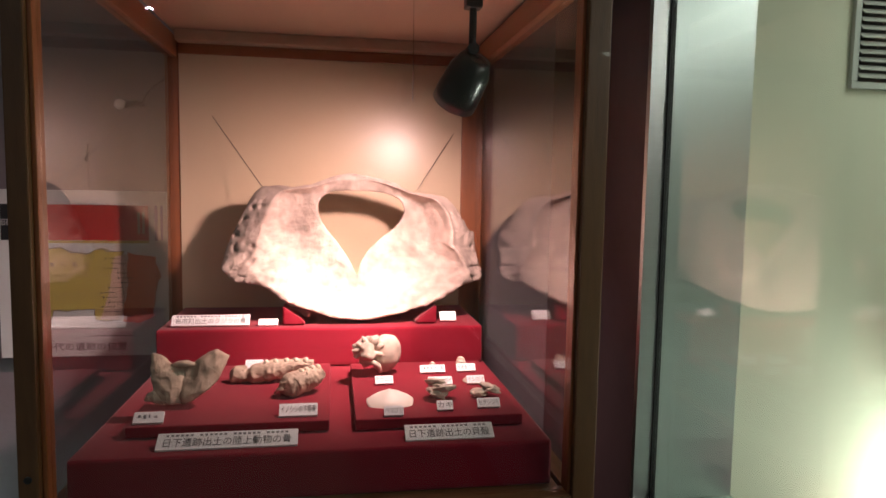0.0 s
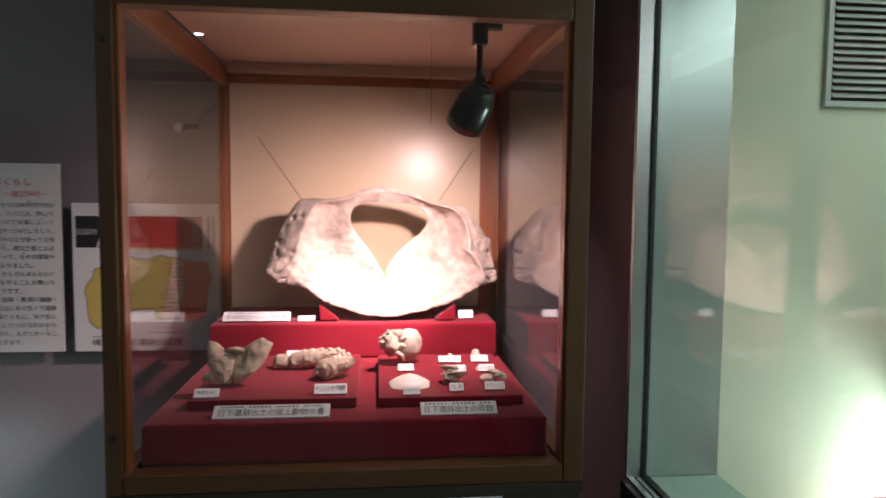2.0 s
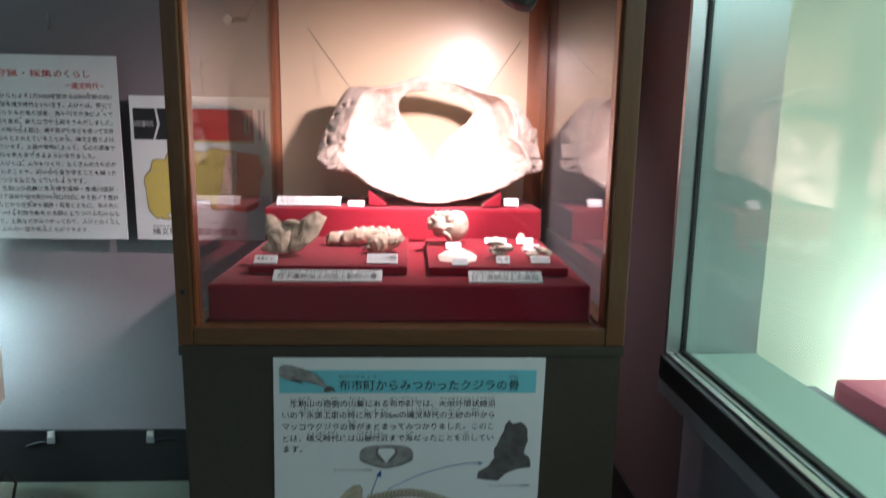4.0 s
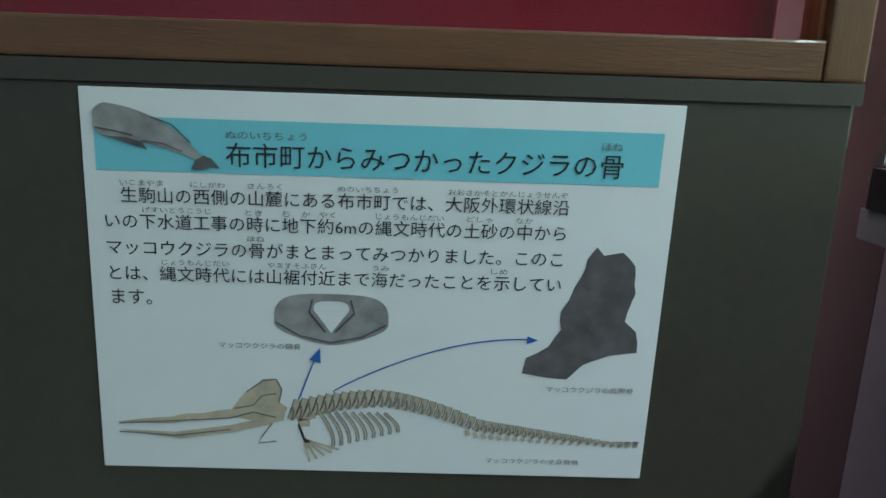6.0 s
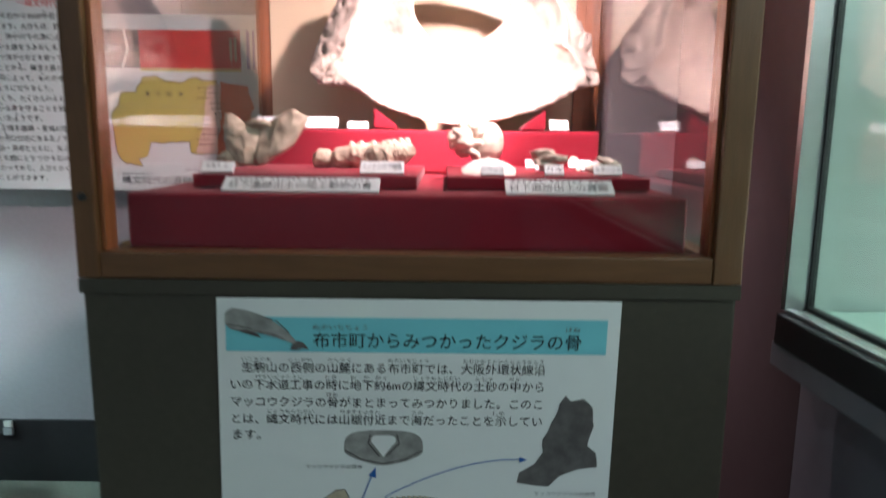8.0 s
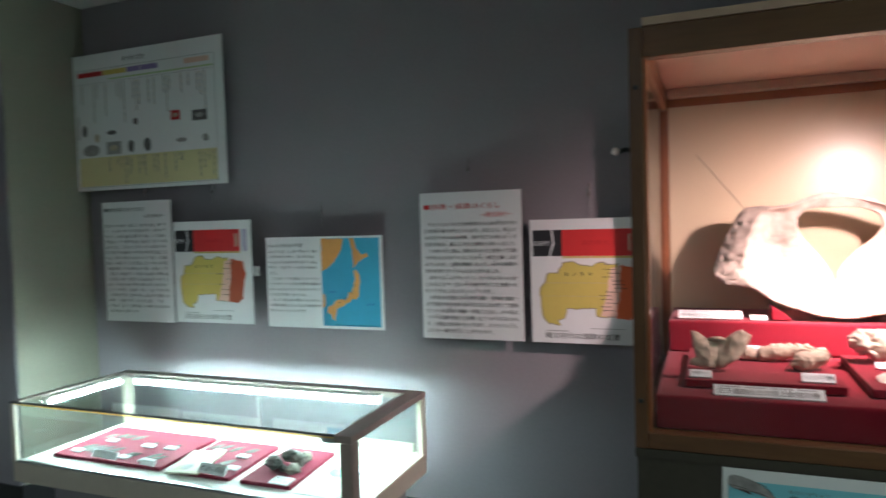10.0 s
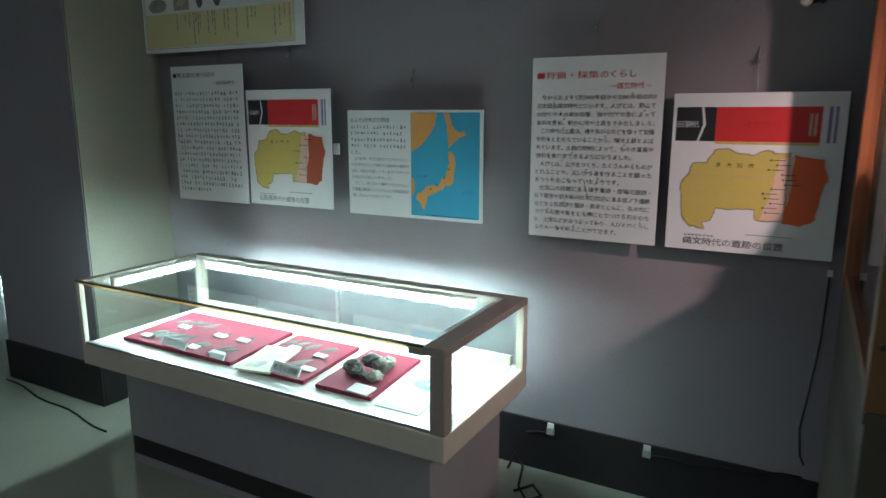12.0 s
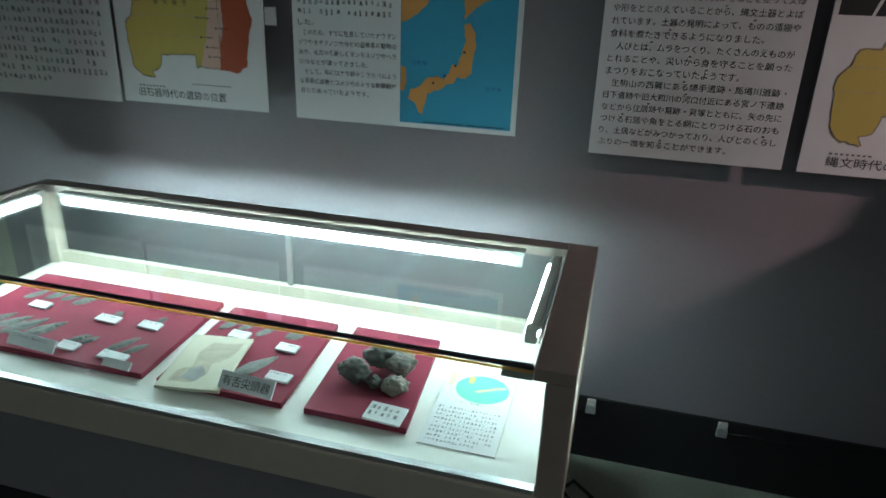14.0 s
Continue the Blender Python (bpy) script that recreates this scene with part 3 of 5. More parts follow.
# ---- glazed table case against the wall ----
def table_case(m, label, contents=True):
    t = thing("table_case", m, label, "display case", "glazed table cases")
    x0, x1, y0, y1 = -0.885, 0.885, 0.0, 0.665
    part("plinth", boxed(x0 + 0.15, x1 - 0.10, y0 + 0.085, y1 - 0.02, 0.0, 0.455, 0.004), M_PLINTH, t, "pale grey painted plinth")
    part("kick_board", boxed(x0 + 0.17, x1 - 0.095, y0 + 0.080, y0 + 0.0845, 0.045, 0.125), M_SKIRT, t, "black kick board")
    part("body", boxed(x0, x1, y0, y1, 0.456, 0.545, 0.006), M_CREAM_PAINT, t, "cream painted case body")
    part("case_floor", boxed(x0 + 0.03, x1 - 0.05, y0 + 0.03, y1 - 0.03, 0.5455, 0.5485), M_CASE_FLOOR, t, "white lining of the case")
    part("front_track", boxed(x0 + 0.004, x1 - 0.055, y0 + 0.004, y0 + 0.024, 0.5455, 0.556, 0.001), M_METAL, t, "pale sliding door track")
    part("back_ledge", boxed(x0 + 0.03, x1 - 0.056, y1 - 0.029, y1 - 0.004, 0.5455, 0.585, 0.002), M_CREAM_PAINT, t)
    zt = 0.825
    part("post", boxed(x1 - 0.052, x1, y0, y0 + 0.05, 0.5455, zt - 0.028, 0.003), M_CASE_TOP, t, "taupe corner post")
    part("post", boxed(x1 - 0.030, x1, y1 - 0.04, y1, 0.5455, zt - 0.028, 0.003), M_CREAM_PAINT, t)
    part("post", boxed(x0, x0 + 0.022, y0, y0 + 0.022, 0.5455, zt - 0.012, 0.002), M_CREAM_PAINT, t)
    part("post", boxed(x0, x0 + 0.038, y1 - 0.045, y1, 0.5455, zt - 0.028, 0.003), M_CREAM_PAINT, t)
    part("divider", boxed(-0.017, 0.0, y1 - 0.026, y1 - 0.016, 0.5855, zt - 0.03), M_METAL, t, "thin metal divider of the back panes")
    part("top_frame", boxed(x1 - 0.075, x1, y0, y1, zt - 0.027, zt, 0.003), M_CASE_TOP, t, "wide taupe top frame")
    part("top_frame", boxed(x0, x1 - 0.0755, y1 - 0.052, y1, zt - 0.027, zt, 0.003), M_CASE_TOP, t, "taupe top frame")
    part("top_frame", boxed(x0, x0 + 0.030, y0 + 0.012, y1 - 0.0525, zt - 0.015, zt, 0.002), M_CASE_TOP, t, "taupe top frame")
    part("front_edge", boxed(x0, x1 - 0.0755, y0, y0 + 0.010, zt - 0.006, zt, 0.001), M_FRAME_DARK, t, "dark front edge of the glass")
    # Added amber strip stands in for the reflection under the front edge.
    part("front_trim", boxed(x0 + 0.022, x1 - 0.0755, y0 - 0.003, y0 - 0.0005, zt - 0.0115, zt - 0.0065), M_EDGE, t, "amber strip standing for the reflection along the glass edge")
    for yy in (y0 + 0.008, y1 - 0.014):
        clear(part("glass_pane", boxed(x0 + 0.039, x1 - 0.053, yy, yy + 0.004, 0.557 if yy < 0.1 else 0.5855, zt - 0.0285 if yy > 0.1 else zt - 0.0125), G_CASE, t, "clear glass"))
    for xx in (x0 + 0.008, x1 - 0.014):
        clear(part("glass_pane", boxed(xx, xx + 0.004, y0 + 0.0505, y1 - 0.0455, 0.5495, zt - 0.0285), G_CASE, t, "clear glass"))
    clear(part("glass_top", boxed(x0 + 0.031, x1 - 0.0765, y0 + 0.0105, y1 - 0.053, zt - 0.0055, zt - 0.0005), G_CASE, t, "clear glass top"))
    part("corner_bracket", boxed(x1 - 0.135, x1 - 0.0765, y0 + 0.0125, y0 + 0.026, zt - 0.036, zt - 0.0065, 0.002), M_METAL, t, "grey metal corner bracket")
    # tubes with their holders under the frame
    runs = (((x0 + 0.14, y1 - 0.075), (x1 - 0.20, y1 - 0.075)), ((x1 - 0.105, y1 - 0.10), (x1 - 0.105, y1 - 0.47)), ((x0 + 0.05, y1 - 0.10), (x0 + 0.05, y1 - 0.52)))
    for (ax, ay), (bx, by) in runs:
        zc = zt - 0.036
        wide = 0.002 if ax == bx and ax > 0 else 0.016
        part("lamp_holder", boxed(min(ax, bx) - wide, max(ax, bx) + 0.018, min(ay, by) - 0.016, max(ay, by) + 0.018, zc + 0.0165, zc + 0.0265, 0.002), M_WHITE_PLASTIC, t, "white lamp batten")
        # Unseen plate added to hold this tube's light off the wall beyond.
        if wide < 0.01:
            part("lamp_shield", boxed(ax + 0.0185, ax + 0.0215, min(ay, by) - 0.016, max(ay, by) + 0.018, zc - 0.012, zc + 0.0265), M_WHITE_PLASTIC, t, "white plate added to keep the tube's light off the wall")
        part("fluorescent_tube", tubed([(ax, ay, zc), (bx, by, zc)], 0.0158, 14), E_TUBE_DIM if ax == bx and ax > 0 else E_TUBE, t, "glowing fluorescent tube", True)
        for ex, ey in ((ax, ay), (bx, by)):
            part("socket", boxed(ex - 0.013, ex + 0.013, ey - 0.013, ey + 0.013, zc - 0.018, zc + 0.016, 0.003), M_WHITE_PLASTIC, t, "white tube socket")
    return t


case = table_case(pose(-2.318, 1.362, 0), "cream glazed table case lit by fluorescent tubes beside the wall")
far_case = copy_thing(case, pose(-9.6, 4.2, 0, 0, 0, 90))
far_case["label"] = "cream glazed table case lit by tubes in the next bay"

# ---- printed boards on the wall ----
BY = 2.172


def wall_board(name, x0, x1, z0, z1, label, group="boards on the wall"):
    ob = sheet(name, x1 - x0, z1 - z0, 0.007, pose(x0, BY, z0), label, "information board", group)
    for x in (0.22, 0.78):
        part("spacer", boxed((x1 - x0) * x - 0.02, (x1 - x0) * x + 0.02, 0.0075, Y_WALL - BY - 0.001, (z1 - z0) * 0.45, (z1 - z0) * 0.45 + 0.05), M_CORE, ob, "white foam spacer block")
    return ob


chart = wall_board("timeline_chart", -3.71, -2.597, 1.82, 2.60, "large white timeline chart with small pictures and a yellow band")
p2 = wall_board("text_board", -3.497, -2.995, 1.066, 1.749, "white text board about the earliest settlement")
p3 = wall_board("map_board", -2.978, -2.464, 1.073, 1.623, "white map board with red header and yellow city map")
p4 = wall_board("climate_board", -2.369, -1.70, 1.066, 1.526, "white text board with a blue and orange map")
p5 = wall_board("text_board", -1.495, -1.008, 1.040, 1.716, "white text board with a red heading")
p6 = wall_board("map_board", -0.972, -0.45, 1.040, 1.578, "white map board with red header beside the cabinet")
panel = sheet("whale_information_board", 0.594, 0.408, 0.003, pose(-0.2275, CY0 + 0.0005, 0.573), "pale printed whale bone panel stuck on the cabinet base", "information board")

# ---- print on the boards ----
def wavy(pts, amount=0.004, step=0.012, seed=0):
    """Breaks straight outlines into an uneven coast or border."""
    out = []
    for i, p in enumerate(pts):
        q = pts[(i + 1) % len(pts)]
        n = max(1, int(math.dist(p, q) / step))
        for k in range(n):
            x, z = p[0] + (q[0] - p[0]) * k / n, p[1] + (q[1] - p[1]) * k / n
            d = noise.noise_vector(Vector((x * 60, z * 60, seed * 5.0))) * amount
            out.append((x + d.x, z + d.y))
    return out


# whale board on the cabinet base
flat("title_band", rect(0.013, 0.575, 0.337, 0.3915), M_INK_TEAL, panel, 1, "pale teal title band")
lettering("title", [("布市町からみつかったクジラの骨", 0.142, 0.537, 0.344, 0.369)], M_INK, panel, 3)
ruby = [("ぬのいちちょう", 0.142, 0.222, 0.3725, 0.3805), ("ほね", 0.514, 0.535, 0.3725, 0.3805)]
ROWS_5 = [("生駒山の西側の山麓にある布市町では、大阪外環状線沿", 0.036, 0.487, 0.304), ("いの下水道工事の時に地下約6mの縄文時代の土砂の中から", 0.019, 0.486, 0.2765), ("マッコウクジラの骨がまとまってみつかりました。このこ", 0.019, 0.485, 0.2485), ("とは、縄文時代には山裾付近まで海だったことを示してい", 0.020, 0.486, 0.2205), ("ます。", 0.021, 0.062, 0.194)]
lettering("body_text", [(s, a, b, z, z + 0.0165) for s, a, b, z in ROWS_5], M_INK, panel, 2)
for s, a, z in (("いこまやま", 0.036, 0), ("にしがわ", 0.106, 0), ("さんろく", 0.163, 0), ("ぬのいちちょう", 0.253, 0), ("おおさかそとかんじょうせんぞ", 0.364, 0), ("げすいどうこうじ", 0.057, 1), ("とき", 0.160, 1), ("ち", 0.197, 1), ("か", 0.217, 1), ("やく", 0.234, 1),
                ("じょうもんじだい", 0.292, 1), ("どしゃ", 0.384, 1), ("なか", 0.434, 1), ("ほね", 0.162, 2), ("じょうもんじだい", 0.074, 3), ("やますそふきん", 0.182, 3), ("うみ", 0.290, 3), ("しめ", 0.412, 3)):
    z = 0.304 - 0.0278 * z + 0.0180
    ruby.append((s, a, a + 0.0086 * len(s), z, z + 0.0060))
lettering("ruby_text", ruby, M_INK_GREY, panel, 3)
lettering("caption", [("マッコウクジラの頸骨", 0.130, 0.216, 0.147, 0.1535), ("マッコウクジラの肩胛骨", 0.480, 0.574, 0.105, 0.112), ("マッコウクジラの全身骨格", 0.420, 0.523, 0.016, 0.0225)], M_INK_GREY, panel, 2)


def swept(path, half, n=30):
    """An outline round a curve: path and half width as functions of 0..1."""
    up, lo = [], []
    for i in range(n + 1):
        k = i / n
        x, z = path(k)
        x2, z2 = path(min(1, k + 0.01))
        x1, z1 = path(max(0, k - 0.01))
        q = math.hypot(x2 - x1, z2 - z1) or 1
        nx, nz = -(z2 - z1) / q, (x2 - x1) / q
        h = half(k)
        up.append((x + nx * h, z + nz * h))
        lo.append((x - nx * h, z - nz * h))
    return up + list(reversed(lo))


flat("whale_drawing", swept(lambda k: (0.013 + 0.104 * k, 0.389 - 0.004 * k - 0.034 * k ** 2.2), lambda k: 0.0165 * min(1, (k + 0.02) * 9) ** 0.4 * (1 - 0.86 * k ** 2.4)), M_PHOTO_PALE, panel, 3, "grey drawing of a sperm whale")
flat("tail_fluke", [(0.112, 0.350), (0.120, 0.355), (0.128, 0.352), (0.136, 0.342), (0.126, 0.343), (0.118, 0.340), (0.108, 0.341)], M_PHOTO, panel, 4)
flat("flipper", [(0.022, 0.372), (0.046, 0.371), (0.060, 0.366), (0.066, 0.359), (0.052, 0.363), (0.034, 0.369)], M_PHOTO, panel, 4)
strokes("whale_shading", [[(0.016, 0.380), (0.035, 0.377), (0.052, 0.373)], [(0.07, 0.392), (0.09, 0.385), (0.108, 0.367)], [(0.06, 0.368), (0.08, 0.366), (0.1, 0.358)]], 0.0016, M_PHOTO, panel, 5)


def ring_print(name, cx, cz, a, b, mat, layer):
    """The vertebra picture: a broad oval with a keyhole opening."""
    bm = bmesh.new()
    n = 48
    outer, inner = [], []
    for k in range(n):
        u = 2 * math.pi * k / n
        c, s = math.cos(u), math.sin(u)
        outer.append(bm.verts.new((cx + a * math.copysign(abs(c) ** (0.72 if s > 0 else 1.25), c), -0.0006 * layer, cz + b * (abs(s) ** (0.45 if s > 0 else 1.15)) * math.copysign(0.94 if s > 0 else 1, s) - 0.16 * b * abs(c) ** 6)))
        inner.append(bm.verts.new((cx + a * 0.31 * math.copysign(abs(c) ** (0.6 if s > 0 else 2.0), c), -0.0006 * layer, cz + b * 0.32 + b * (0.36 * abs(s) ** 0.6 if s > 0 else -0.85 * s * s))))
    for k in range(n):
        bm.faces.new((outer[k], outer[(k + 1) % n], inner[(k + 1) % n], inner[k]))
    return part(name, bm, mat, panel)


ring_print("vertebra_picture", 0.248, 0.183, 0.060, 0.030, M_PHOTO_PALE, 1)
strokes("vertebra_shading", [[(0.19, 0.178), (0.215, 0.163), (0.247, 0.156), (0.28, 0.163), (0.306, 0.178)], [(0.228, 0.205), (0.225, 0.19), (0.242, 0.168)], [(0.268, 0.205), (0.272, 0.19), (0.252, 0.168)]], 0.0022, M_PHOTO, panel, 2)
flat("shoulder_bone_picture", wavy([(0.452, 0.126), (0.456, 0.145), (0.478, 0.158), (0.488, 0.178), (0.489, 0.200), (0.502, 0.226), (0.512, 0.258), (0.520, 0.272), (0.528, 0.262), (0.546, 0.266), (0.562, 0.252), (0.564, 0.222), (0.556, 0.188), (0.570, 0.178), (0.572, 0.154), (0.545, 0.150), (0.516, 0.138), (0.500, 0.119)], 0.003, 0.01, 3), M_PHOTO, panel, 1, "dark photograph of a shoulder bone")
strokes("arrow_shaft", [[(0.214, 0.088), (0.231, 0.137)], [(0.251 + 0.205 * k / 20, 0.099 + 0.067 * math.sin(math.pi * 0.5 * (k / 20)) ** 0.9) for k in range(21)]], 0.0016, M_INK_BLUE, panel, 2)
flat("arrow_head", [(0.2255, 0.136), (0.2365, 0.150), (0.2375, 0.132)], M_INK_BLUE, panel, 3)
flat("arrow_head", [(0.455, 0.170), (0.467, 0.1655), (0.455, 0.161)], M_INK_BLUE, panel, 3)
# skeleton: skull, jaw, spine, ribs
flat("skull_drawing", wavy([(0.019, 0.056), (0.070, 0.063), (0.110, 0.069), (0.142, 0.074), (0.158, 0.096), (0.176, 0.110), (0.190, 0.112), (0.196, 0.100), (0.193, 0.084), (0.202, 0.078), (0.198, 0.062), (0.180, 0.058), (0.150, 0.064), (0.110, 0.060), (0.060, 0.054)], 0.0016, 0.008, 1), M_INK_SAND, panel, 1, "sandy drawing of a whale skull")
flat("jaw_drawing", [(0.018, 0.047), (0.080, 0.045), (0.140, 0.055), (0.180, 0.066), (0.186, 0.058), (0.140, 0.046), (0.085, 0.037), (0.060, 0.040)], M_INK_SAND, panel, 2)
strokes("skull_outline", [[(0.02, 0.0545), (0.08, 0.059), (0.14, 0.064), (0.165, 0.072), (0.19, 0.066)], [(0.145, 0.076), (0.165, 0.080), (0.175, 0.092), (0.19, 0.095)], [(0.185, 0.058), (0.176, 0.045), (0.17, 0.034), (0.19, 0.037)], [(0.02, 0.0445), (0.08, 0.041), (0.14, 0.050)], [(0.158, 0.096), (0.176, 0.110), (0.190, 0.112), (0.196, 0.100), (0.193, 0.084)]], 0.0014, M_INK_GREY, panel, 3)


def back_line(k):
    return 0.205 + 0.376 * k, 0.071 + 0.0175 * math.sin(math.pi * min(1, k * 1.85)) * (k < 0.54) - 0.028 * min(1, max(0, (k - 0.26) / 0.66))


spine, marks, thorns = [], [], []
for i in range(44):
    k = i / 43
    x, z = back_line(k)
    h = 0.0155 * (1 - k) ** 0.75 + 0.0008
    spine.append([(x, z - h * 0.45), (x + 0.0035, z + h * 0.1), (x + 0.0075 * (1 - 0.6 * k), z + h)])
    marks.append([(x + 0.001, z - h * 0.5), (x + 0.0035, z - h * 0.1), (x + 0.0030, z + h * 0.5)])
    if 0.5 < k < 0.86:
        thorns.append([(x, z - h * 0.7), (x + 0.002, z - h * 0.7 - 0.014 * (1 - k))])
strokes("spine_outline", spine, 0.0080, M_INK_GREY, panel, 1)
strokes("spine_drawing", spine, 0.0060, M_INK_SAND, panel, 2)
strokes("spine_mark", marks, 0.0015, M_INK_GREY, panel, 3)
strokes("tail_bones", thorns, 0.0050, M_INK_SAND, panel, 2)
ribs = [[(0.236 + 0.0088 * i + 0.016 * math.sin(q * 0.30), 0.074 - q * (0.0072 - 0.00042 * i)) for q in range(7)] for i in range(9)]
strokes("rib_outline", ribs, 0.0040, M_INK_GREY, panel, 1)
strokes("rib_drawing", ribs, 0.0022, M_INK_SAND, panel, 2)
strokes("shoulder_drawing", [[(0.205, 0.072), (0.225, 0.074)], [(0.212, 0.066), (0.232, 0.070)], [(0.214, 0.060), (0.226, 0.060)]], 0.009, M_INK_SAND, panel, 1)
strokes("hand_drawing", [[(0.214, 0.058), (0.220, 0.040), (0.226 + 0.008 * i, 0.012 + 0.004 * i)] for i in range(5)], 0.0024, M_INK_SAND, panel, 2)

# the sheet is cut a little off square
for ob in panel.children:
    tall = 1.0 if ob.name.split(".")[0] == "board" else 0.408 / 0.42
    for v in ob.data.vertices:
        v.co.z *= tall
        v.co.x += 0.0172 * v.co.z

# site maps


def site_map(ob, w, h, title, era, sites, seed, hills):
    u, v = w / 0.522, h / 0.538
    r = lambda a, b, c, d: rect(a * u, b * u, c * v, d * v)
    flat("header", r(0.012, 0.140, 0.378, 0.492), M_INK, ob, 1, "black header block")
    flat("header", r(0.140, 0.452, 0.378, 0.492), M_INK_RED, ob, 1, "red header block")
    flat("chevron", [(0.082 * u, 0.378 * v), (0.100 * u, 0.435 * v), (0.092 * u, 0.492 * v), (0.099 * u, 0.492 * v), (0.109 * u, 0.435 * v), (0.089 * u, 0.378 * v)], M_PAPER, ob, 2)
    lettering("header_text", [("旧石器時代", 0.014 * u, 0.086 * u, 0.424 * v, 0.446 * v)], M_PAPER, ob, 3)
    lettering("header_text", [(era, 0.225 * u, 0.338 * u, 0.424 * v, 0.446 * v)], M_INK_CRIMSON, ob, 2)
    bars("header_strip", [(0.418 * u, 0.426 * u, 0.40 * v, 0.47 * v), (0.432 * u, 0.440 * u, 0.40 * v, 0.47 * v)], M_INK_SAND, ob, 2)
    bars("header_strip", [(0.470 * u, 0.480 * u, 0.378 * v, 0.492 * v), (0.488 * u, 0.496 * u, 0.378 * v, 0.492 * v)], M_INK_PURPLE, ob, 1)
    flat("yellow_rule", r(0.140, 0.452, 0.369, 0.377), M_INK_YELLOW, ob, 1)
    city = [(0.045, 0.150), (0.040, 0.235), (0.065, 0.262), (0.075, 0.302), (0.120, 0.306), (0.145, 0.348), (0.190, 0.356), (0.215, 0.340), (0.260, 0.334), (0.300, 0.352), (0.340, 0.340), (0.372, 0.344), (0.372, 0.120), (0.285, 0.118), (0.280, 0.155), (0.160, 0.150), (0.150, 0.110), (0.120, 0.098), (0.128, 0.078), (0.080, 0.085), (0.052, 0.110)]
    city = [(a * u, b * v) for a, b in city]
    flat("city_outline", wavy([(a + (0.0035 if a > 0.2 * u else -0.0025), b + (0.003 if b > 0.2 * v else -0.003)) for a, b in city], 0.006, 0.012, seed), M_INK_SAND, ob, 1)
    flat("city_map", wavy(city, 0.006, 0.012, seed), M_INK_YELLOW, ob, 2, "mustard yellow city area")
    coast = wavy(city, 0.006, 0.012, seed)
    strokes("city_border", [coast + coast[:1]], 0.0022, M_INK_GREY, ob, 3)
    flat("foothill_map", wavy([(0.345 * u, 0.325 * v), (0.388 * u, 0.335 * v), (0.375 * u, 0.118 * v), (0.300 * u, 0.120 * v), (0.325 * u, 0.2 * v)], 0.005, 0.012, seed + 1), M_INK_PINK, ob, 3)
    flat("hill_map", wavy([(0.388 * u, 0.340 * v), (0.430 * u, 0.332 * v), (0.470 * u, 0.325 * v), (0.486 * u, 0.262 * v), (0.470 * u, 0.200 * v), (0.462 * u, 0.130 * v), (0.420 * u, 0.108 * v), (0.366 * u, 0.116 * v), (0.372 * u, 0.160 * v), (0.384 * u, 0.230 * v)], 0.007, 0.014, seed + 2), hills, ob, 4, "orange hill area")
    rng = random.Random(seed)
    marks = []
    for i in range(sites):
        a, b = (0.295 + 0.075 * rng.random()) * u, (0.135 + 0.19 * (i + 0.5) / sites) * v
        marks += [(a, a + 0.006, b, b + 0.006), (a + 0.01, a + 0.045, b + 0.002, b + 0.0042)]
    bars("site_marks", marks, M_INK, ob, 5)
    bars("route_lines", [(0.055 * u, 0.33 * u, 0.262 * v, 0.2635 * v), (0.05 * u, 0.32 * u, 0.205 * v, 0.2062 * v)], M_INK_SAND, ob, 3)
    lettering("city_name", [(s, (0.150 + 0.034 * i) * u, (0.166 + 0.034 * i) * u, 0.292 * v, 0.308 * v) for i, s in enumerate("東大阪市")], M_INK, ob, 3)
    lettering("caption", [(title, 0.060 * u, 0.378 * u, 0.020 * v, 0.046 * v)], M_INK, ob, 2)
    bars("ruby_text", [(0.064 * u + 0.0125 * k * u, 0.071 * u + 0.0125 * k * u, 0.051 * v, 0.0555 * v) for k in range(8)] + [(0.26 * u, 0.40 * u, 0.066 * v, 0.068 * v)], M_INK_GREY, ob, 2)


site_map(p6, 0.522, 0.538, "縄文時代の遺跡の位置", "縄文時代", 12, 4, M_INK_ORANGE)
site_map(p3, 0.514, 0.550, "旧石器時代の遺跡の位置", "旧石器時代", 7, 9, M_INK_RUST)
part("side_tab", boxed(0.5145, 0.550, 0.010, 0.016, 0.255, 0.305, 0.001), M_CORE, p3, "white foam tab beside the board")

# hunting and gathering board
lettering("heading", [("■狩猟・採集", 0.020, 0.255, 0.597, 0.623), ], M_INK_RED, p5, 2)
lettering("heading", [("のくらし", 0.262, 0.390, 0.597, 0.623)], M_INK_CRIMSON, p5, 2)
lettering("heading", [("－縄文時代－", 0.300, 0.442, 0.556, 0.580)], M_INK_RED, p5, 2)
P5 = ["　今からおよそ1万2000年前から2200年前の約1", "万年間を縄文時代といいます。人びとは、野山で", "の狩りや木の実の採集、海や川での漁によって", "食料を集め、新たに弓や土器をうみだしました。", "　この時代の土器は、縄や貝がらなどを使って文様",
      "や形をととのえていることから、縄文土器とよば", "れています。土器の発明によって、ものの運搬や", "食料を煮たきできるようになりました。", "　人びとは、ムラをつくり、たくさんのえものが", "とれることや、災いから身を守ることを願った", "まつりをおこなっていたようです。",
      "　生駒山の西麓にある縄手遺跡・馬場川遺跡・", "日下遺跡や旧大和川の河口付近にある宮ノ下遺跡", "などから住居跡や墓跡・貝塚とともに、矢の先に", "つける石鏃や魚をとる網にとりつける石のおも", "り、土偶などがみつかっており、人びとのくらし", "ぶりの一端を知ることができます。"]
lines = []
